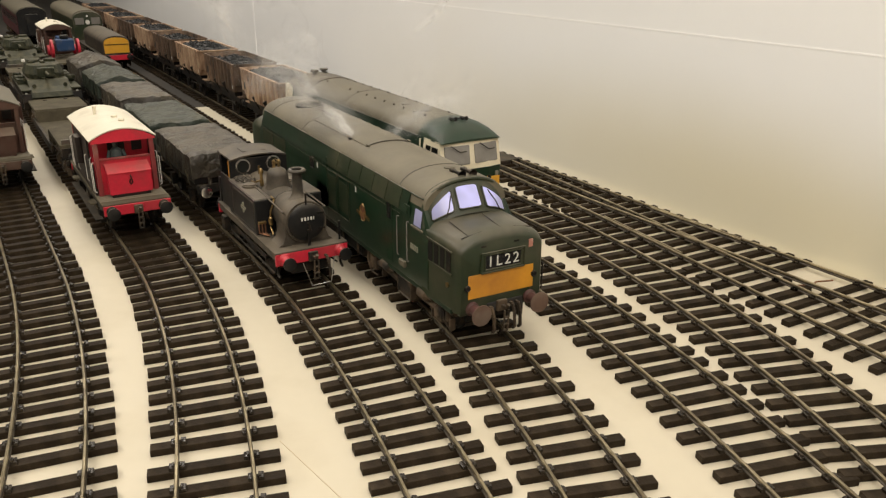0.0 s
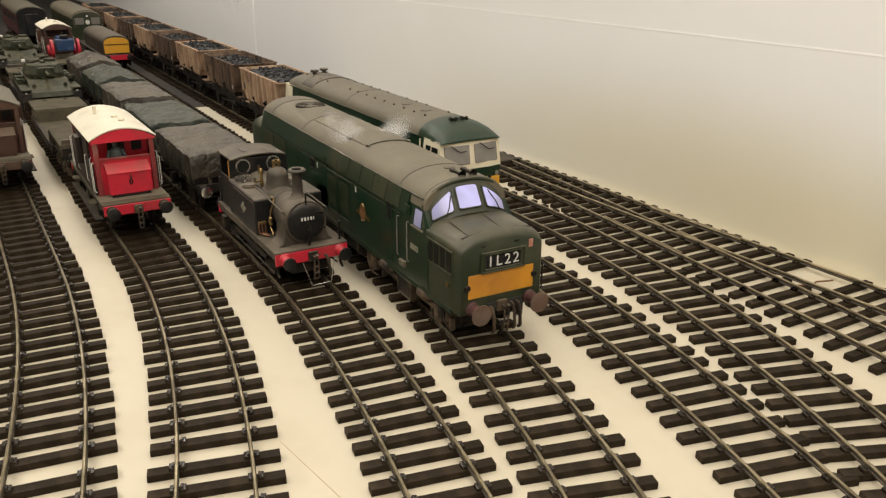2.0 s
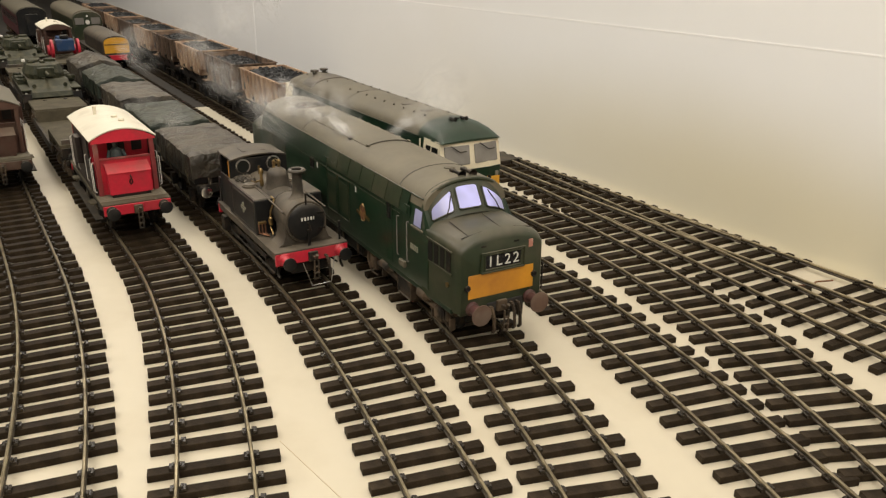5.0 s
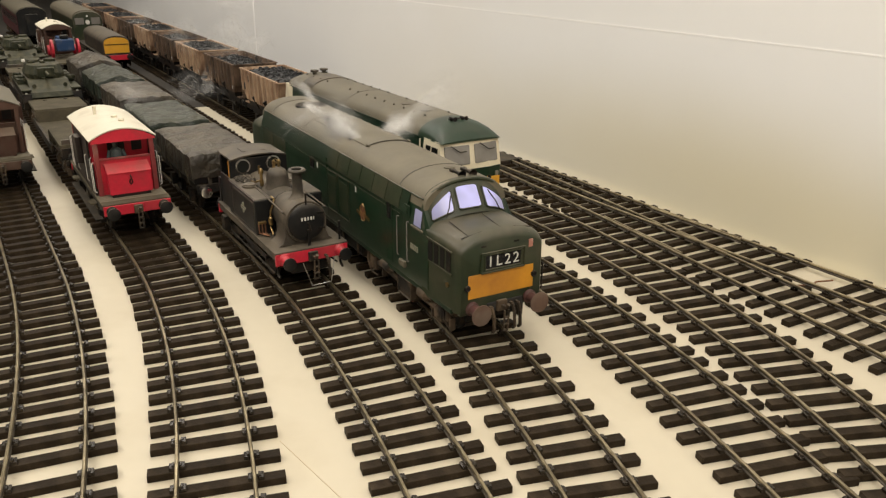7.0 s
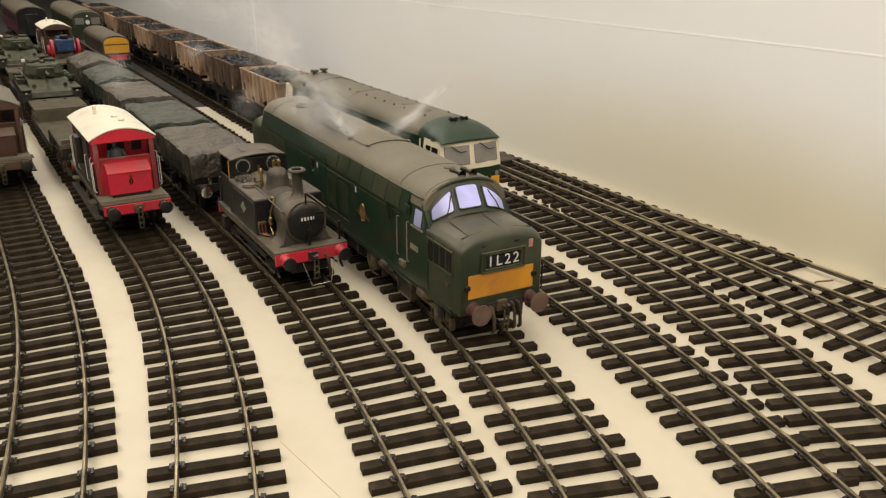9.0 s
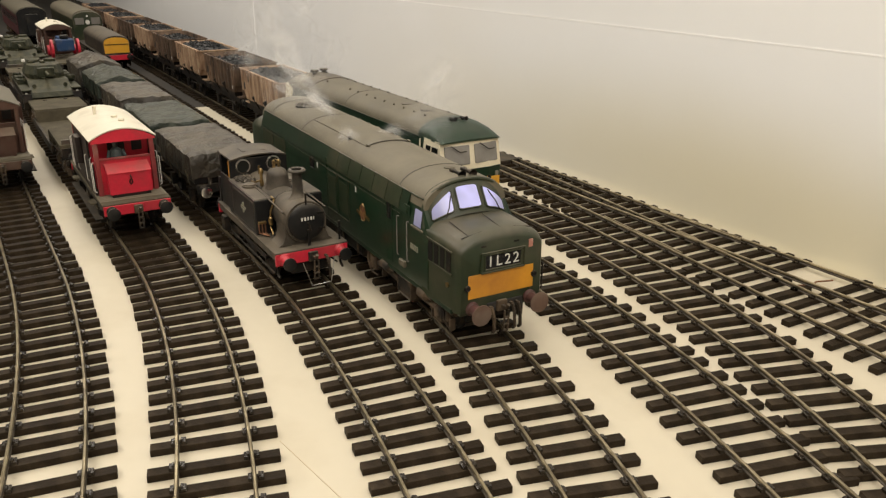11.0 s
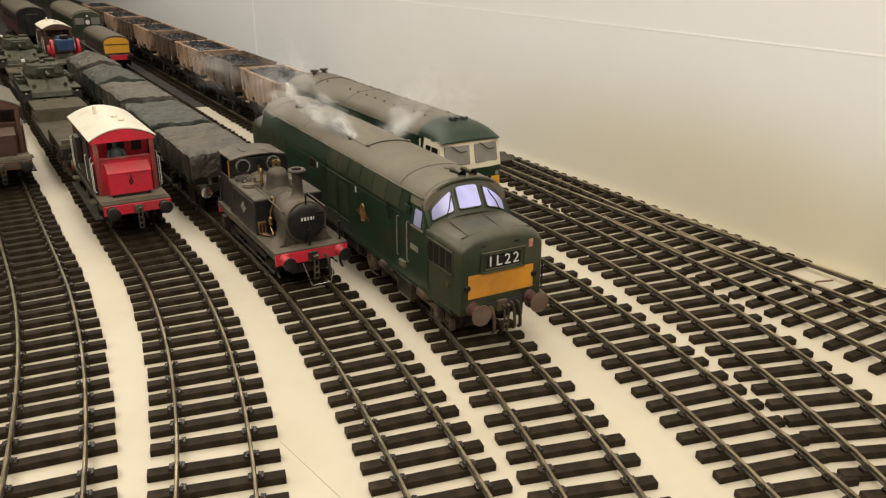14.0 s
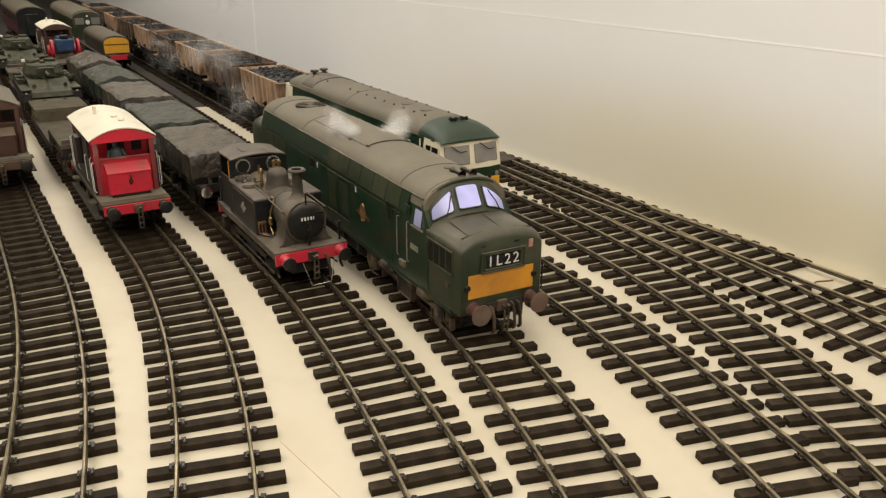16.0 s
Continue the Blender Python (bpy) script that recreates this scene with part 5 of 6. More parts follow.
# ---- hopper wagons ----
def hopper(m, paint, label, coal=True, seed=0):
    t = thing("hopper_wagon", m, label, "hopper wagon", "coal hopper train")
    rng = random.Random(seed)

    def loop(z, a, b):
        return [(-a, -b, z), (a, -b, z), (a, b, z), (-a, b, z)]

    # chutes and braces: near-black for grime and the painted-in shade below the body
    part("chute", loft(B(), [loop(0.55, 0.9, 0.5), loop(0.95, 2.1, 0.95), loop(1.56, 2.55, 1.17)]), "under", t, "hopper chutes black with grime and painted shade")
    bm = loft(B(), [loop(1.54, 2.58, 1.19), loop(1.95, 2.88, 1.24), loop(3.18, 3.17, 1.29), loop(3.18, 3.10, 1.22), loop(2.2, 2.8, 1.15)])
    body = part("body", bm, paint, t, "rust-streaked hopper body")
    rim = B()
    for sg in (-1, 1):
        box(rim, (0, sg * 1.275, 3.18), (6.5, 0.12, 0.07), 0.012)
        box(rim, (sg * 3.18, 0, 3.18), (0.12, 2.6, 0.07), 0.012)
    part("top_rim", rim, paint, t)
    for sg in (-1, 1):
        for i in range(9):
            x = -2.9 + i * 0.725
            bm = box(B(), (x * 0.97, sg * 1.29, 2.42 if abs(x) < 2.6 else 2.6), (0.2 if paint == "rust" else 0.12, 0.12, 1.5 if abs(x) < 2.6 else 1.14), 0.015, 0, 0, sg * -2.2)
            part("stanchion", bm, paint, body)
        for x in (-0.9, 0.9):
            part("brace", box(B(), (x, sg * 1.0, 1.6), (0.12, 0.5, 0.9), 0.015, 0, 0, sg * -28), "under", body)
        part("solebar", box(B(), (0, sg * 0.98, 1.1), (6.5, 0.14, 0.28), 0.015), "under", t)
        part("brake_lever", pipe(B(), [(-0.4, sg * 1.12, 0.75), (2.2, sg * 1.2, 0.95), (2.7, sg * 1.2, 0.8)], 0.035), "under", t)
        part("data_panel", box(B(), (-2.35, sg * 1.29, 2.3), (0.5, 0.03, 0.36), 0.01), "interior", t, "dark data panel")
        part("white_mark", box(B(), (2.6, sg * 1.28, 1.85), (0.07, 0.02, 0.18), 0.005), "letter", t)
        for x in (-1.6, 1.6):
            part("axlebox", box(B(), (x, sg * 0.98, 0.58), (0.36, 0.2, 0.5), 0.04), "under", t)
            part("spring", box(B(), (x, sg * 0.98, 0.9), (1.0, 0.12, 0.12), 0.03), "under", t)
    for sg in (-1, 1):
        part("headstock", box(B(), (sg * 3.22, 0, 1.08), (0.1, 2.2, 0.32), 0.015), "under", t)
        part("data_hole", box(B(), (-1.62, sg * 1.302, 2.75), (0.36, 0.03, 0.3), 0.01), "interior", t, "dark plate painted as a shaded square opening")
        part("end_deck", box(B(), (sg * 2.95, 0, 1.3), (0.6, 2.2, 0.06), 0.01), paint, t)
        part("end_brace", rod(B(), (sg * 3.15, -0.9, 1.3), (sg * 3.0, -0.2, 2.6), 0.05), paint, t)
        part("end_brace", rod(B(), (sg * 3.15, 0.9, 1.3), (sg * 3.0, 0.2, 2.6), 0.05), paint, t)
        for y in (-0.8, 0.0, 0.8):
            part("end_stanchion", box(B(), (sg * 3.1, y, 2.1), (0.1, 0.12, 1.9), 0.01, 0, sg * -4), paint, t)
        buffers(t, sg * 3.26, "black", "under", 1.05, 0.22, 0.87, 0.42, sg)
    if coal:
        me_bm = B()
        fill = 2.92 if paint == "rust" else 2.72
        grid = []
        for i in range(25):
            row = []
            for j in range(11):
                x, y = -3.0 + i * 0.25, -1.17 + j * 0.234
                e = min(1, (3.05 - abs(x)) / 0.8) * min(1, (1.22 - abs(y)) / 0.5)
                row.append((x, y, fill + 0.24 * e + 0.12 * noise.noise(Vector((x * 2.2, y * 2.2, seed)))))
            grid.append(row)
        solid_sheet(me_bm, grid, (0, 0, 0.05))
        for i in range(220):
            x, y = rng.uniform(-2.9, 2.9), rng.uniform(-1.08, 1.08)
            e = min(1, (3.05 - abs(x)) / 0.8) * min(1, (1.22 - abs(y)) / 0.5)
            r = rng.uniform(0.05, 0.13)
            box(me_bm, (x, y, fill + 0.06 + 0.24 * e + 0.12 * noise.noise(Vector((x * 2.2, y * 2.2, seed)))), (r * 1.5, r, r), 0, rng.uniform(0, 180), rng.uniform(-40, 40), rng.uniform(-40, 40))
        part("coal_load", me_bm, "coal", t, "black lumps of coal", kind="stuff")
    for x in (-1.6, 1.6):
        wheelset(t, x)
    return t


# ---- sheeted open wagons ----
def sheeted_wagon(m, sheet, label, high, seed, ridge=0.0):
    t = thing("open_wagon", m, label, "covered wagon", "sheeted goods wagons")
    for sg in (-1, 1):
        for i in range(4):
            part("side_plank", box(B(), (0, sg * 1.14, 1.42 + i * 0.24), (5.2, 0.07, 0.23), 0.012), "darkside" if seed % 2 else "black", t)
            part("end_plank", box(B(), (sg * 2.62, 0, 1.42 + i * 0.24), (0.07, 2.35, 0.23), 0.012), "darkside" if seed % 2 else "black", t)
        part("solebar", box(B(), (0, sg * 1.0, 1.12), (5.3, 0.14, 0.28), 0.015), "under", t)
        part("headstock", box(B(), (sg * 2.68, 0, 1.08), (0.1, 2.2, 0.32), 0.015), "under", t)
        for y in (-0.6, 0.6):
            part("end_post", box(B(), (sg * 2.68, y, 1.75), (0.1, 0.14, 1.15), 0.012), "soot", t)
        buffers(t, sg * 2.72, "steel" if seed == 0 else "black", "under", 1.05, 0.21, 0.87, 0.42, sg)
        for x in (-1.4, 1.4):
            part("axlebox", box(B(), (x, sg * 1.0, 0.58), (0.36, 0.2, 0.5), 0.04), "under", t)
    part("floor", box(B(), (0, 0, 1.27), (5.2, 2.3, 0.08), 0.01), "under", t)
    # tarpaulin: sags between bumps of the load, hangs over the sides in folds
    grid = []
    nx, ny = 61, 41
    for i in range(nx):
        row = []
        for j in range(ny):
            u, v = -1 + 2 * i / (nx - 1), -1 + 2 * j / (ny - 1)
            hx, hy = 2.74, 1.25
            du, dv = max(0, abs(u) - 0.84) / 0.16, max(0, abs(v) - 0.74) / 0.26
            x = math.copysign(min(abs(u) / 0.84, 1), u) * hx
            y = math.copysign(min(abs(v) / 0.74, 1), v) * hy
            nz = noise.fractal(Vector((x * 0.8 + seed * 7, y * 0.9, seed)), 1.0, 2.0, 4)
            z = high + 0.08 * nz + ridge * (1 - abs(y / hy)) - 0.06 * max(abs(x / hx) ** 12, abs(y / hy) ** 12)
            drop = max(du, dv)
            fold = (0.02 * math.sin(x * 5 + y * 4 + seed) + 0.06 * noise.noise(Vector((x * 3, y * 3, seed)))) * drop
            ridge_line = 0.12 * (0.35 - abs(noise.noise(Vector((x * 0.9 + 0.5 * y, y * 1.3, seed + 3))))) + 0.025 * (0.35 - abs(noise.noise(Vector((x * 4.5, y * 4.5, seed + 5)))))
            z += ridge_line - drop * (0.85 + 0.14 * noise.noise(Vector((x * 1.5, y * 1.5, seed + 9))))
            if dv > 0:
                y += math.copysign(0.03 + fold, v)
            if du > 0:
                x += math.copysign(0.03 + fold, u)
            row.append((x, y, z))
        grid.append(row)
    part("tarpaulin", solid_sheet(B(), grid, (0, 0, 0.02)), sheet, t, "creased dusty tarpaulin over a load", smooth=True)
    for sg in (-1, 1):
        for x in (-2.0, -0.7, 0.7, 2.0):
            part("tie_rope", pipe(B(), [(x, sg * 1.31, high - 0.7), (x + 0.1, sg * 1.22, 1.15)], 0.02, 4), "deck", t)
    coupling(t, 2.74)
    for x in (-1.4, 1.4):
        wheelset(t, x)
    return t


# ---- army wagons and their loads ----
def well_wagon(m, label, well=3.7):
    t = thing("well_wagon", m, label, "flat wagon", "army flat wagons")
    half = 6.6
    part("well_floor", box(B(), (0, 0, 0.86), (2 * well, 2.6, 0.16), 0.02), "deck", t, "bare dusty planked well floor")
    for sg in (-1, 1):
        part("end_platform", box(B(), (sg * (well + half) / 2, 0, 1.5), (half - well, 2.6, 0.18), 0.02), "deck", t, "raised dusty end platform")
        part("drop_plate", box(B(), (sg * (well + 0.02), 0, 1.2), (0.1, 2.6, 0.62), 0.015), "deck", t)
        part("headstock", box(B(), (sg * half, 0, 1.2), (0.14, 2.5, 0.5), 0.02), "under", t)
        part("side_sill", box(B(), (0, sg * 1.3, 0.8), (7.5, 0.12, 0.4), 0.02), "under", t)
        part("end_bolster", box(B(), (sg * half - sg * 0.2, 0, 1.68), (0.16, 2.4, 0.2), 0.02), "soot", t)
        buffers(t, sg * (half + 0.06), "black", "under", 1.05, 0.22, 0.87, 0.42, sg)
        bogie(t, sg * 5.1, (-0.85, 0.85), 0.42)
        for y in (-0.5, 0.55):
            part("lashing_ring", lathe(B(), [(0.1, 1.585), (0.1, 1.63), (0.06, 1.63)], (sg * 5.4, y, 0), "Z", 10), "under", t)
    part("tool_block", box(B(), (4.9, -0.2, 1.72), (0.5, 0.5, 0.26), 0.06), "under", t)
    return t


def army_tank(m):
    t = thing("army_tank", m, "dusty green army tank model chained on a wagon", "tank", "army tanks")
    prof = [(-2.9, 0.5), (-3.1, 1.1), (-2.9, 1.45), (1.7, 1.5), (2.2, 1.2), (3.0, 1.0), (3.15, 0.75), (2.6, 0.4), (-2.5, 0.35)]
    hull = part("hull", loft(B(), [[(x, y, z) for x, z in prof] for y in (-1.05, 1.05)]), "army", t, "angular dusty green hull")
    for sg in (-1, 1):
        pr = [(-3.1, 0.5), (-2.6, 0.0), (2.5, 0.0), (3.2, 0.55), (3.1, 0.95), (2.5, 1.1), (-2.8, 1.1), (-3.2, 0.85)]
        tr = part("track_run", loft(B(), [[(x, y, z) for x, z in pr] for y in (sg * 1.06, sg * 1.5)]), "under", t, "dark caterpillar track")
        part("track_guard", box(B(), (0, sg * 1.28, 1.15), (6.2, 0.5, 0.06), 0.015), "army", t)
        for x in (-2.0, -0.9, 0.3):
            part("stowage_bin", box(B(), (x, sg * 1.28, 1.32), (0.8, 0.42, 0.3), 0.04), "army", t)
        for i in range(5):
            part("road_wheel", lathe(B(), [(0.36, sg * 1.4), (0.36, sg * 1.54), (0.2, sg * 1.56)], (-2.1 + i * 1.05, 0, 0.42), "Y", 14), "under", tr)
        part("headlamp", lathe(B(), [(0.08, 2.3), (0.12, 2.4), (0.11, 2.42)], (0, sg * 0.8, 1.28), "X", 10), "army", t)
        part("white_tie", box(B(), (2.9, sg * 1.3, 0.98), (0.3, 0.12, 0.06), 0.02), "letter", t, "scrap of white tie")
    base = [(1.3, -0.75), (1.3, 0.75), (0.6, 1.15), (-1.2, 1.15), (-1.5, 0.7), (-1.5, -0.7), (-1.2, -1.15), (0.6, -1.15)]
    tur = part("turret", loft(B(), [[(x * 0.9, y * 0.85, 1.48) for x, y in base], [(x * 0.93, y * 0.9, 1.75) for x, y in base], [(x * 0.8, y * 0.74, 2.22) for x, y in base], [(x * 0.6, y * 0.55, 2.3) for x, y in base]]), "army", t, "faceted turret")
    for y in (-0.45, 0.45):
        part("hatch", lathe(B(), [(0.32, 2.28), (0.32, 2.42), (0.26, 2.45)], (-0.3, y, 0), "Z", 14), "army", tur)
    part("mantlet", box(B(), (1.25, 0, 1.85), (0.3, 0.9, 0.55), 0.06), "army", tur)
    part("gun_barrel", rod(B(), (1.3, 0, 1.88), (2.6, 0, 1.84), 0.09, 12, 0.07), "army", tur, "long gun barrel")
    part("stowage_roll", rod(B(), (-1.55, -0.8, 1.9), (-1.55, 0.8, 1.9), 0.22, 10), "tarp", tur)
    part("lamp_dot", lathe(B(), [(0.04, 2.3), (0.11, 2.36), (0.11, 2.44), (0.04, 2.5)], (-0.2, -0.95, 0), "Z", 10), "letter", tur, "small white ball", smooth=True)
    rng = random.Random(3)
    for i in range(16):
        x, y = rng.uniform(-2.6, 1.6), rng.uniform(-1.4, 1.4)
        w = rng.uniform(0.12, 0.4)
        if abs(y) < 1.0 and -1.4 < x < 1.3:
            part("stowage", box(B(), (x * 0.6, y * 0.7, 2.36), (w, w * 0.7, 0.12), 0.02, rng.uniform(0, 90)), "army", tur)
        else:
            part("stowage", box(B(), (x, y, 1.5), (w, w * 0.7, 0.18), 0.02, rng.uniform(0, 90)), "army", hull)
    part("tow_rope", pipe(B(), [(2.0, -0.9, 1.3), (1.0, -1.0, 1.55), (-1.0, -1.0, 1.55)], 0.04, 5), "soot", hull)
    return t


# ---- distant stock ----
def bonnet_diesel():
    t = thing("diesel_locomotive", stand(4, -1.63, 0.327, 0.2), "brown-dusted diesel locomotive with long bonnet and yellow end", "locomotive")
    secs = []
    for x, f in ((-3.2, 1.0), (6.6, 1.0), (6.85, 0.93)):
        secs.append([(x, -1.0 * f, 1.1), (x, -1.05 * f, 2.2)] + [(x, y * f, 2.2 + (z - 2.2) * f) for y, z in arc(1.05, 2.2, 2.78, 12, 2.2)] + [(x, 1.05 * f, 2.2), (x, 1.0 * f, 1.1)])
    bon = part("bonnet", loft(B(), secs), "soot", t, "dusty grey-brown bonnet", smooth=True)
    pr = [(-0.95, 1.38), (-0.97, 2.1)] + [(y, z) for y, z in arc(0.97, 2.12, 2.62, 10, 2.4)] + [(0.97, 2.1), (0.95, 1.38)]
    part("warning_end", loft(B(), [[(x, y, z) for y, z in pr] for x in (6.84, 6.9)]), "orange", bon, "orange-yellow warning end")
    part("end_bar", box(B(), (6.91, 0, 2.06), (0.03, 1.85, 0.07), 0.01), "under", bon)
    part("buffer_beam", box(B(), (6.85, 0, 1.02), (0.3, 2.3, 0.4), 0.03), "red", t, "red buffer beam")
    part("running_plate", box(B(), (0, 0, 1.15), (13.6, 2.5, 0.1), 0.02), "under", t)
    buffers(t, 6.95, "black", "under", 1.05, 0.24, 0.87, 0.4, 1)
    for x in (4.0, -4.0):
        bogie(t, x, (-1.3, 1.3), 0.52)
    return t


def rounded_railcar():
    t = thing("diesel_railcar", stand(4, -1.96, 0.40, 0.26), "green rounded diesel railcar with grey roof and white disc", "railcar")
    secs = []
    for x in (-8.6, 8.4, 8.6):
        f = 0.97 if x > 8.5 else 1.0
        secs.append([(x, -1.3 * f, 1.1), (x, -1.32 * f, 3.0)] + [(x, y * f, z * (f * 0.5 + 0.5)) for y, z in arc(1.3, 3.0, 3.75, 12, 2.2)] + [(x, 1.32 * f, 3.0), (x, 1.3 * f, 1.1)])
    cab = part("body", loft(B(), secs), "greendusty", t, "dusty green body", smooth=True)
    part("roof", solid_sheet(B(), [[(x, y, z) for y, z in arc(1.33, 3.0, 3.78, 12, 2.2)] for x in (-8.6, 8.35)], (0, 0, 0.05)), "roof", t, "dusty grey roof", smooth=True)
    for y in (-0.72, 0.72):
        part("front_window", box(B(), (8.61, y, 2.85), (0.04, 0.8, 0.62), 0.04), "greyglass", cab, "dusty front window")
    part("white_disc", lathe(B(), [(0.2, 8.62), (0.2, 8.66)], (0, 0.0, 2.75), "X", 18), "letter", cab, "white headcode disc")
    part("white_disc", lathe(B(), [(0.09, 8.55), (0.09, 8.64)], (0, 0.0, 3.3), "X", 12), "letter", cab, "white headcode disc")
    part("underframe", box(B(), (0, 0, 0.98), (17.0, 2.3, 0.25), 0.03), "under", t)
    for x in (6.0, -6.0):
        bogie(t, x, (-1.2, 1.2), 0.48)
    return t


def coach():
    t = thing("passenger_coach", stand(3, -2.13, 0.44, 0.3), "maroon passenger coach with a grey roof and dark end", "coach")
    part("body", box(B(), (0, 0, 2.1), (19.0, 2.75, 2.2), 0.1), "maroon", t, "maroon coach side")
    part("end_wall", box(B(), (9.52, 0, 2.15), (0.06, 2.72, 2.3), 0.05), "black", t, "black gangway end")
    prof = arc(1.37, 3.1, 3.75, 12, 2.1)
    part("end_top", loft(B(), [[(x, y, z) for y, z in prof] for x in (9.2, 9.55)]), "black", t)
    part("gangway", box(B(), (9.65, 0, 2.1), (0.3, 1.1, 2.1), 0.06), "black", t)
    part("roof", solid_sheet(B(), [[(x, y, z) for y, z in arc(1.4, 3.1, 3.78, 14, 2.1)] for x in (-9.5, 9.45)], (0, 0, 0.05)), "roof", t, "dusty grey roof", smooth=True)
    for sg in (-1, 1):
        for i in range(8):
            panel(t, "window", 7.2 - i * 2.2, 8.6 - i * 2.2, 2.0, 2.75, sg * 1.37, "darkglass", "", 0.015, 0.02)
    for x in (6.5, -6.5):
        bogie(t, x, (-1.3, 1.3), 0.48)
    return t


def flat_wagon(m):
    t = thing("flat_wagon", m, "short dark flat wagon under a toy tractor", "flat wagon")
    part("deck", box(B(), (0, 0, 1.22), (4.4, 2.3, 0.14), 0.02), "deck", t)
    for sg in (-1, 1):
        part("solebar", box(B(), (0, sg * 1.0, 1.05), (4.4, 0.14, 0.26), 0.02), "under", t)
        buffers(t, sg * 2.2, "black", "under", 1.05, 0.2, 0.87, 0.3, sg)
        wheelset(t, sg * 1.2)


def tractor(m):
    t = thing("tractor", m, "blue toy tractor with big red wheels on a wagon", "tractor")
    for y in (-0.95, 0.95):
        part("rear_wheel", lathe(B(), [(0.6, y - 0.1), (0.72, y - 0.08), (0.72, y + 0.08), (0.6, y + 0.1), (0.2, y + 0.06)], (1.0, 0, 0.74), "Y", 20), "red", t, "big red wheel", smooth=True)
        part("front_wheel", lathe(B(), [(0.4, y - 0.1), (0.42, y), (0.4, y + 0.1)], (-1.2, 0, 0.42), "Y", 16), "red", t, "red wheel", smooth=True)
    part("engine_cover", box(B(), (-0.6, 0, 1.1), (1.8, 0.7, 0.8), 0.08), "blue", t)
    part("seat_box", box(B(), (0.9, 0, 1.0), (1.0, 1.3, 0.9), 0.1), "blue", t, "blue rear body")
    part("seat", box(B(), (1.0, 0, 1.6), (0.5, 0.6, 0.3), 0.08), "black", t)
    part("steering_post", rod(B(), (0.3, 0, 1.4), (0.5, 0, 1.9), 0.04), "black", t)


def place_stock():
    diesel_with_nose()
    tank_engine()
    m = stand(2, -0.645, 0.185, 0.11)
    brake_van(m, label="red goods brake van with cream roof and open veranda")
    van_figure(m)
    flat_front_diesel()
    a = hopper(stand(5, -0.886, 0.16, 0.075), "rust", "rust-streaked pale hopper wagon filled with coal", True, 1)
    b = hopper(stand(5, -1.060, 0.16, 0.075), "rust2", "dark rusty hopper wagon half filled with coal", True, 2)
    for i in range(2, 9):
        copy_thing(a if i % 2 == 0 else b, stand(5, -0.886 - 0.174 * i, 0.16, 0.075))
    sheets = [("tarp", "open wagon under a dusty grey tarpaulin", 2.42, 0.0), ("tarpgreen", "open wagon under a dusty green tarpaulin", 2.42, 0.0),
              ("tarp", "open wagon under a dusty brown-grey tarpaulin", 2.5, 0.05), ("tarpgreen", "open wagon under a peaked dusty tarpaulin", 2.45, 0.35), ("tarp", "open wagon under a high peaked dusty tarpaulin", 2.5, 0.45)]
    for i, (sh, lb, hi, rg) in enumerate(sheets):
        sheeted_wagon(stand(3, -0.668 - 0.146 * i, 0.142, 0.065), sh, lb, hi, i, rg)
    brake_van(stand(1, -0.84, 0.185, 0.11), "brown", "brown", "roof", "brown goods brake van with dusty grey roof")
    well_wagon(stand(2, -0.855, 0.31, 0.22), "empty dusty well wagon with raised planked ends", 2.6)
    well_wagon(stand(2, -1.18, 0.31, 0.22), "dusty well wagon carrying an army tank")
    well_wagon(stand(2, -1.505, 0.31, 0.22), "dusty well wagon carrying an army tank")
    for s in (-1.145, -1.50):
        army_tank(stand(2, s, 0.145, 0.1, RAIL + 0.94 * K))
    brake_van(stand(3, -1.66, 0.185, 0.11), "brown", "brown", "white", "brown goods brake van with a cream curved roof")
    tractor(stand(3, -1.605, 0.08, 0.04, RAIL + 1.3 * K))
    flat_wagon(stand(3, -1.55, 0.11, 0.06))
    bonnet_diesel()
    rounded_railcar()
    coach()


place_stock()


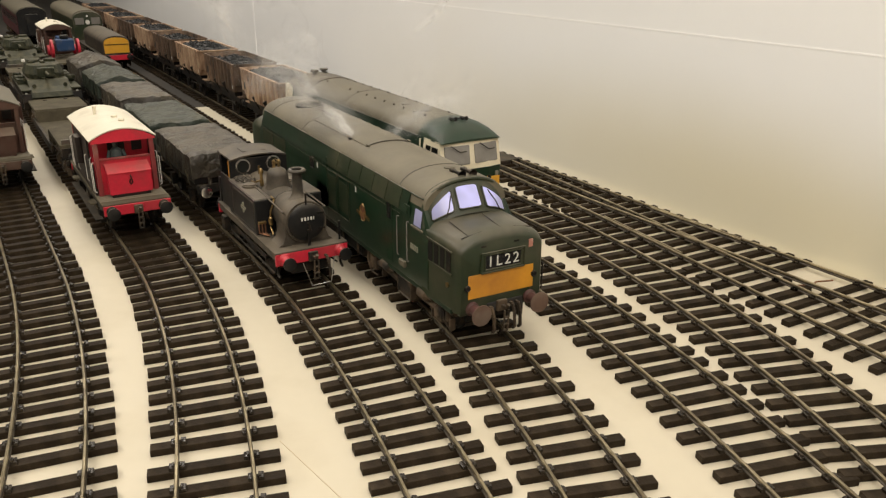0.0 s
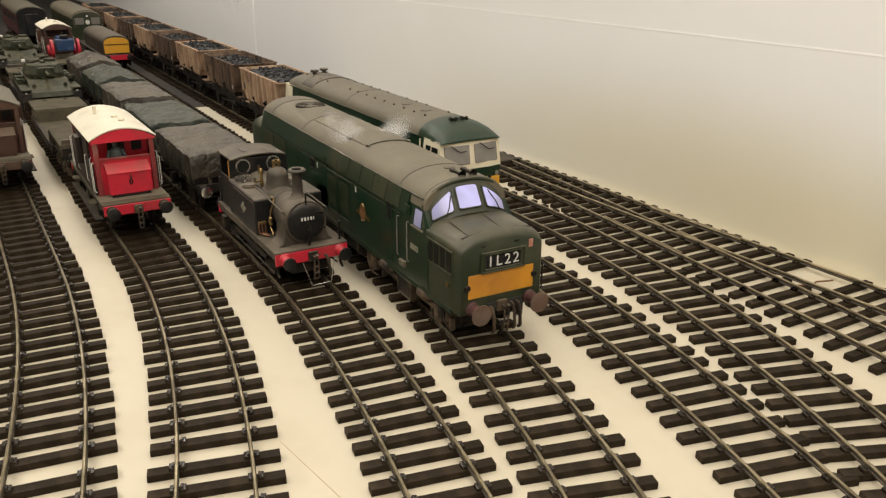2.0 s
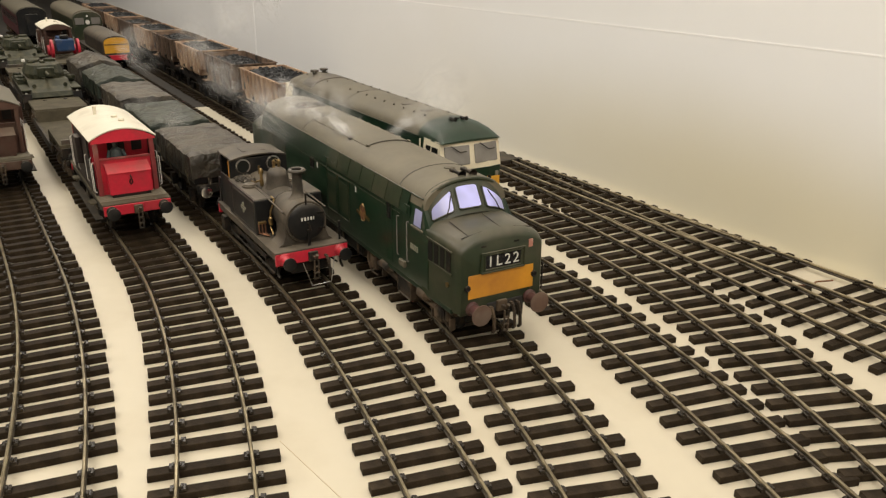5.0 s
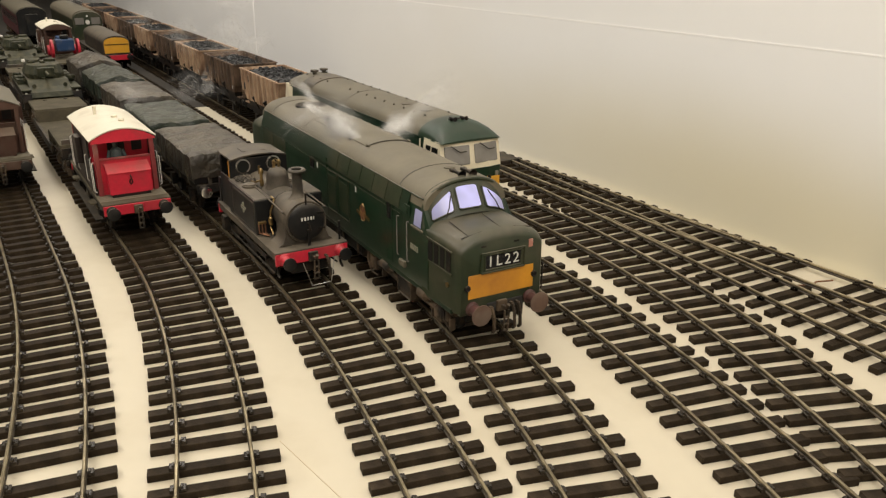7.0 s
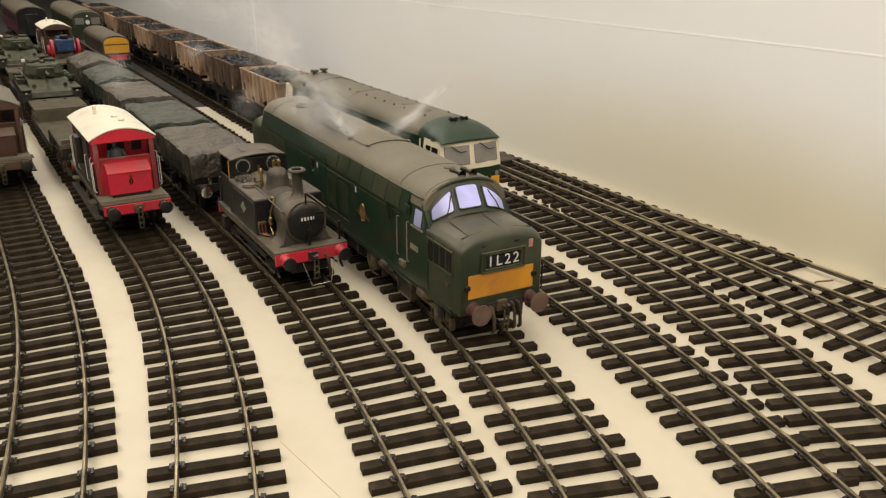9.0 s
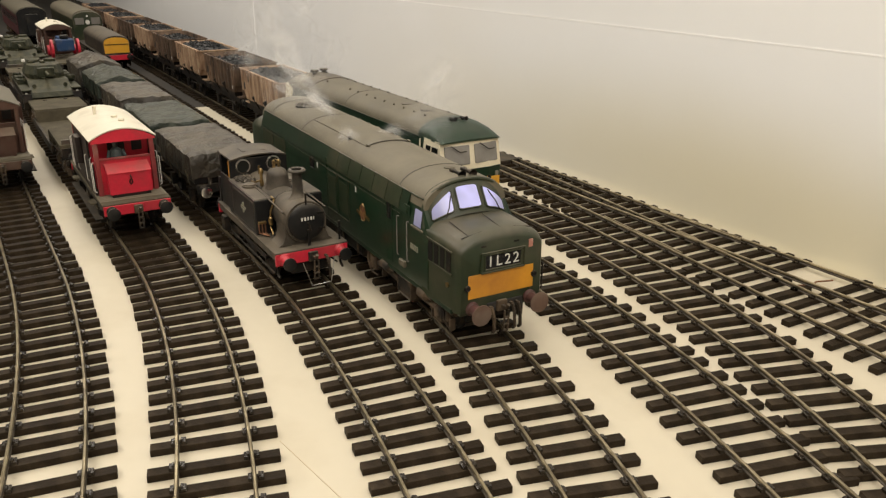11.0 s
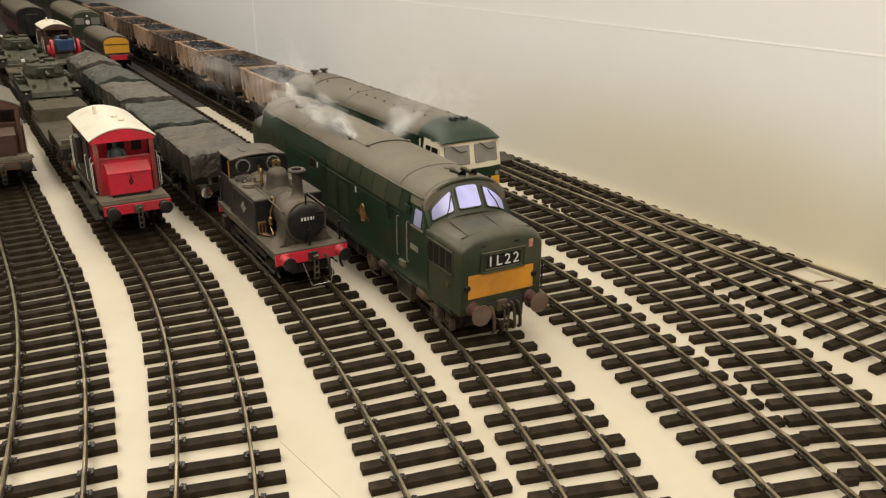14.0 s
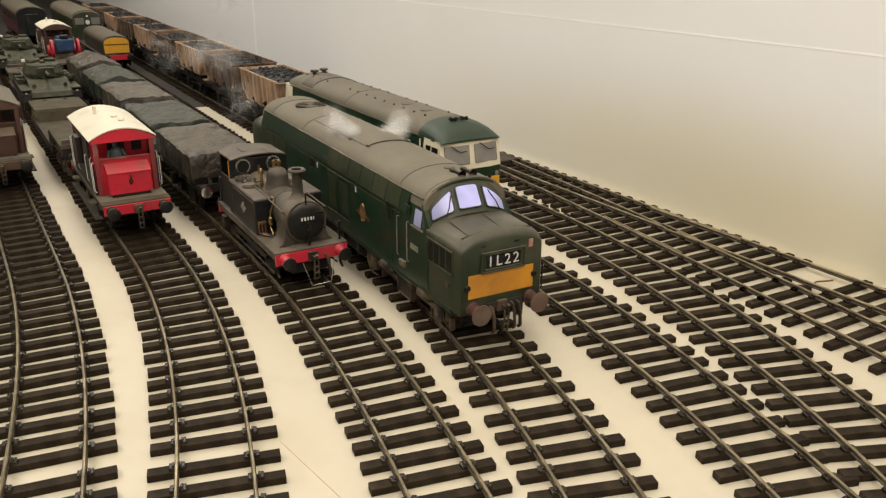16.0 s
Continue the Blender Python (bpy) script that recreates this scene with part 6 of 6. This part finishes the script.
# ---- exhaust smoke ----
def smoke_material(name, top):
    """Thin smoke: thickest at the heart of a wisp, torn by noise, fading out to nothing at its edge."""
    m = bpy.data.materials.new(name)
    m.use_nodes = True
    t = m.node_tree
    t.nodes.remove(t.nodes["Principled BSDF"])
    out = t.nodes["Material Output"]
    nd, ln = t.nodes.new, t.links.new
    tr, di, tl = nd("ShaderNodeBsdfTransparent"), nd("ShaderNodeBsdfDiffuse"), nd("ShaderNodeBsdfTranslucent")
    di.inputs[0].default_value = tl.inputs[0].default_value = (0.95, 0.94, 0.92, 1)
    both, mix = nd("ShaderNodeMixShader"), nd("ShaderNodeMixShader")
    both.inputs[0].default_value = 0.5
    ln(di.outputs[0], both.inputs[1])
    ln(tl.outputs[0], both.inputs[2])
    co, info, add, n, r = nd("ShaderNodeTexCoord"), nd("ShaderNodeObjectInfo"), nd("ShaderNodeVectorMath"), nd("ShaderNodeTexNoise"), nd("ShaderNodeMapRange")
    n.inputs["Scale"].default_value, n.inputs["Detail"].default_value = 70, 3
    ln(co.outputs["Object"], add.inputs[0])
    ln(info.outputs["Random"], add.inputs[1])
    ln(add.outputs[0], n.inputs["Vector"])
    r.inputs[1].default_value, r.inputs[2].default_value, r.inputs[3].default_value, r.inputs[4].default_value = 0.36, 0.66, 0.12, 1.0
    ln(n.outputs[0], r.inputs[0])
    dist, edge, mul = nd("ShaderNodeVectorMath"), nd("ShaderNodeMapRange"), nd("ShaderNodeMath")
    dist.operation, mul.operation = "DISTANCE", "MULTIPLY"
    dist.inputs[1].default_value = (0.5, 0.5, 0.5)
    ln(co.outputs["Generated"], dist.inputs[0])
    edge.interpolation_type = "SMOOTHSTEP"
    edge.inputs[1].default_value, edge.inputs[2].default_value, edge.inputs[3].default_value, edge.inputs[4].default_value = 0.05, 0.46, top, 0.0
    ln(dist.outputs["Value"], edge.inputs[0])
    ln(edge.outputs[0], mul.inputs[0])
    ln(r.outputs[0], mul.inputs[1])
    ln(mul.outputs[0], mix.inputs[0])
    ln(tr.outputs[0], mix.inputs[1])
    ln(both.outputs[0], mix.inputs[2])
    ln(mix.outputs[0], out.inputs[0])
    return m


M["smoke"] = smoke_material("thin_white_smoke", 0.24)
M["haze"] = smoke_material("faint_smoke_haze", 0.10)
M["puff"] = smoke_material("denser_white_smoke", 0.36)


def wisp_mesh(length, radius, seed, lump, mat):
    """Three curling veils of thin smoke crossing along x; real metres."""
    bm = B()
    nu, nv = 14, 8
    for k in range(3):
        a = k * math.pi / 3 + seed
        grid = []
        for i in range(nu + 1):
            u = -1 + 2 * i / nu
            bend = 0.45 * radius * math.sin(u * 2.2 + seed)
            row = []
            for j in range(nv + 1):
                w = -1 + 2 * j / nv
                q = Vector((u * 1.3, w, k + seed * 3.1))
                curl = lump * radius * noise.noise(q * 1.3)
                y, z = w * radius * math.cos(a) - curl * math.sin(a) + bend, w * radius * math.sin(a) + curl * math.cos(a) + 0.5 * bend
                row.append(bm.verts.new((u * length / 2, y, z)))
            grid.append(row)
        for p, q in zip(grid, grid[1:]):
            for j in range(nv):
                bm.faces.new((p[j], p[j + 1], q[j + 1], q[j]))
    me = bpy.data.meshes.new("smoke_wisp")
    bm.to_mesh(me)
    bm.free()
    for p in me.polygons:
        p.use_smooth = True
    me.materials.append(M[mat])
    return me


STRONG = [wisp_mesh(0.058, 0.0058, i, 0.6, "smoke") for i in range(4)]
LOOSE = [wisp_mesh(0.075, 0.021, 5 + i, 1.1, "haze") for i in range(4)]
JET = [wisp_mesh(0.034, 0.0042, 13 + i, 0.4, "puff") for i in range(3)]
PUFF = [wisp_mesh(0.040, 0.0105, 9 + i, 1.2, "smoke") for i in range(4)]
LOCO = stand(4, -0.343, 0.431, 0.258)
PORT_A, PORT_B = (0.85, -0.62, 3.76), (0.85, 0.62, 3.76)


def strength(t):
    """How hard the exhaust blows, 0 to 1."""
    for a, b, v in ((-9, 1.15, 1.0), (1.15, 2.05, 0.12), (2.05, 5.7, 1.0), (5.7, 6.5, 0.12), (6.5, 10.7, 1.0), (10.7, 13.2, 0.12), (13.2, 14.75, 0.9), (14.75, 17, 0.12)):
        if a <= t < b:
            return v
    return 1.0


def steep(t):
    """1: the plume stands up steeply; 0: it is blown flat along the roof."""
    for a, b, v in ((-9, 1.3, 1.0), (2.05, 5.7, 0.15), (6.5, 7.3, 0.3), (7.3, 10.7, 1.0), (13.2, 14.75, 0.25)):
        if a <= t < b:
            return v
    return 0.7


def smoke_plume(port, side, label, seed):
    rng = random.Random(seed)
    plume = thing("exhaust_smoke", LOCO @ pose(port[0] * K, port[1] * K, port[2] * K), label, "smoke", "exhaust smoke")
    rows = []
    te = -2.2
    while te < 16:
        v, st = strength(te), steep(te)
        for _ in range(1 if v < 0.5 else 5 if side < 0 else 1):
            kind = PUFF if v < 0.5 else rng.choice((STRONG, STRONG, JET, LOOSE, LOOSE)) if side < 0 else rng.choice((STRONG, LOOSE))
            ob = new("smoke_wisp", rng.choice(kind))
            ob.parent = plume
            if side < 0:
                aim = Vector((-6.3, -0.85, 1.0)).lerp(Vector((-4.8, -0.9, 2.4)), st)
            else:
                aim = Vector((-0.6, 2.4, 1.0)).lerp(Vector((-0.3, 2.2, 1.35)), st)
            reach = aim.length * K
            aim.normalize()
            spread = 0.15 if kind is LOOSE or kind is PUFF else 0.04
            aim = (aim + Vector([rng.gauss(0, spread) for _ in range(3)])).normalized()
            q = aim.to_track_quat("X", "Z").to_matrix().to_4x4() @ pose(0, 0, 0, rng.uniform(0, 360))
            slow = 1.0 if v > 0.5 else 0.55
            drift = Vector((rng.uniform(-1.6, -0.8), rng.uniform(-0.4, 0.5) + 0.3 * side, rng.uniform(0.5, 1.3) * (0.3 + 0.7 * st) if st > 0.5 or side > 0 else rng.uniform(-0.5, 0.9))) * 0.09
            inside = Vector((-0.02, -side * 0.014, -0.036))
            path = [(0.0, inside)]
            for age, share in ((0.08, 0.02), (0.25, 0.30), (0.45, 0.66), (0.7, 1.0)):
                path.append((age / slow, aim * (reach * share * (0.22 if kind is PUFF else 1.0 if kind is LOOSE else 0.82))))
            last = path[-1][1]
            if side < 0 and kind is not LOOSE:      # the dense core thins out: it sinks back into the locomotive
                if kind is JET:
                    path = path[:-1]
                age, last = path[-1]
                if kind is PUFF:
                    age, last = age + 0.5, last + drift * 0.35 + Vector((0, 0, 0.004))
                    path.append((age, last))
                path.append((age + 0.22, Vector((max(last.x, -0.12), 0.014, -0.036))))
            elif side < 0:
                path.append((0.7 / slow + 0.5, last + drift))
                path.append((0.7 / slow + 1.1, last + drift * 1.8))
                path.append((0.7 / slow + 1.5, last + drift * 2.0 + Vector((-0.08, 0.02, 0.25))))
                path.append((0.7 / slow + 2.2, last + drift * 2.0 + Vector((-0.2, 0.05, 0.95))))
            else:
                path.append((0.7 / slow + 0.15, last + drift * 0.3 + Vector((0, 0, 0.04))))
                path.append((0.7 / slow + 0.7, last + drift * 0.5 + Vector((0, 0.02, 0.95))))
            rows.append((ob, te, path, q, rng.uniform(-50, 50)))
        te += (0.12 if side < 0 else 0.15) if v > 0.5 else 0.15
    return rows


def at_age(path, age):
    if age <= path[0][0]:
        return path[0][1]
    for (a, p), (b, q) in zip(path, path[1:]):
        if age <= b:
            return p.lerp(q, (age - a) / (b - a))
    return path[-1][1]


def motions():
    plumes = smoke_plume(PORT_A, -1, "thin white exhaust smoke streaming from the green diesel", 21)
    plumes += smoke_plume(PORT_B, 1, "thin white exhaust smoke rising beside the green diesel", 22)
    for ob, te, path, q, turn in plumes:
        times = sorted({0.0, 16.0} | {round(te + a, 3) for a, _ in path if 0 < te + a < 16})
        life = path[-1][0]
        rows = []
        for t in times:
            age = min(max(t - te, 0), life)
            rows.append((t, Matrix.Translation(at_age(path, t - te)) @ q @ pose(0, 0, 0, turn * age / life, 0.4 * turn * age / life)))
        walk(ob, rows)


motions()
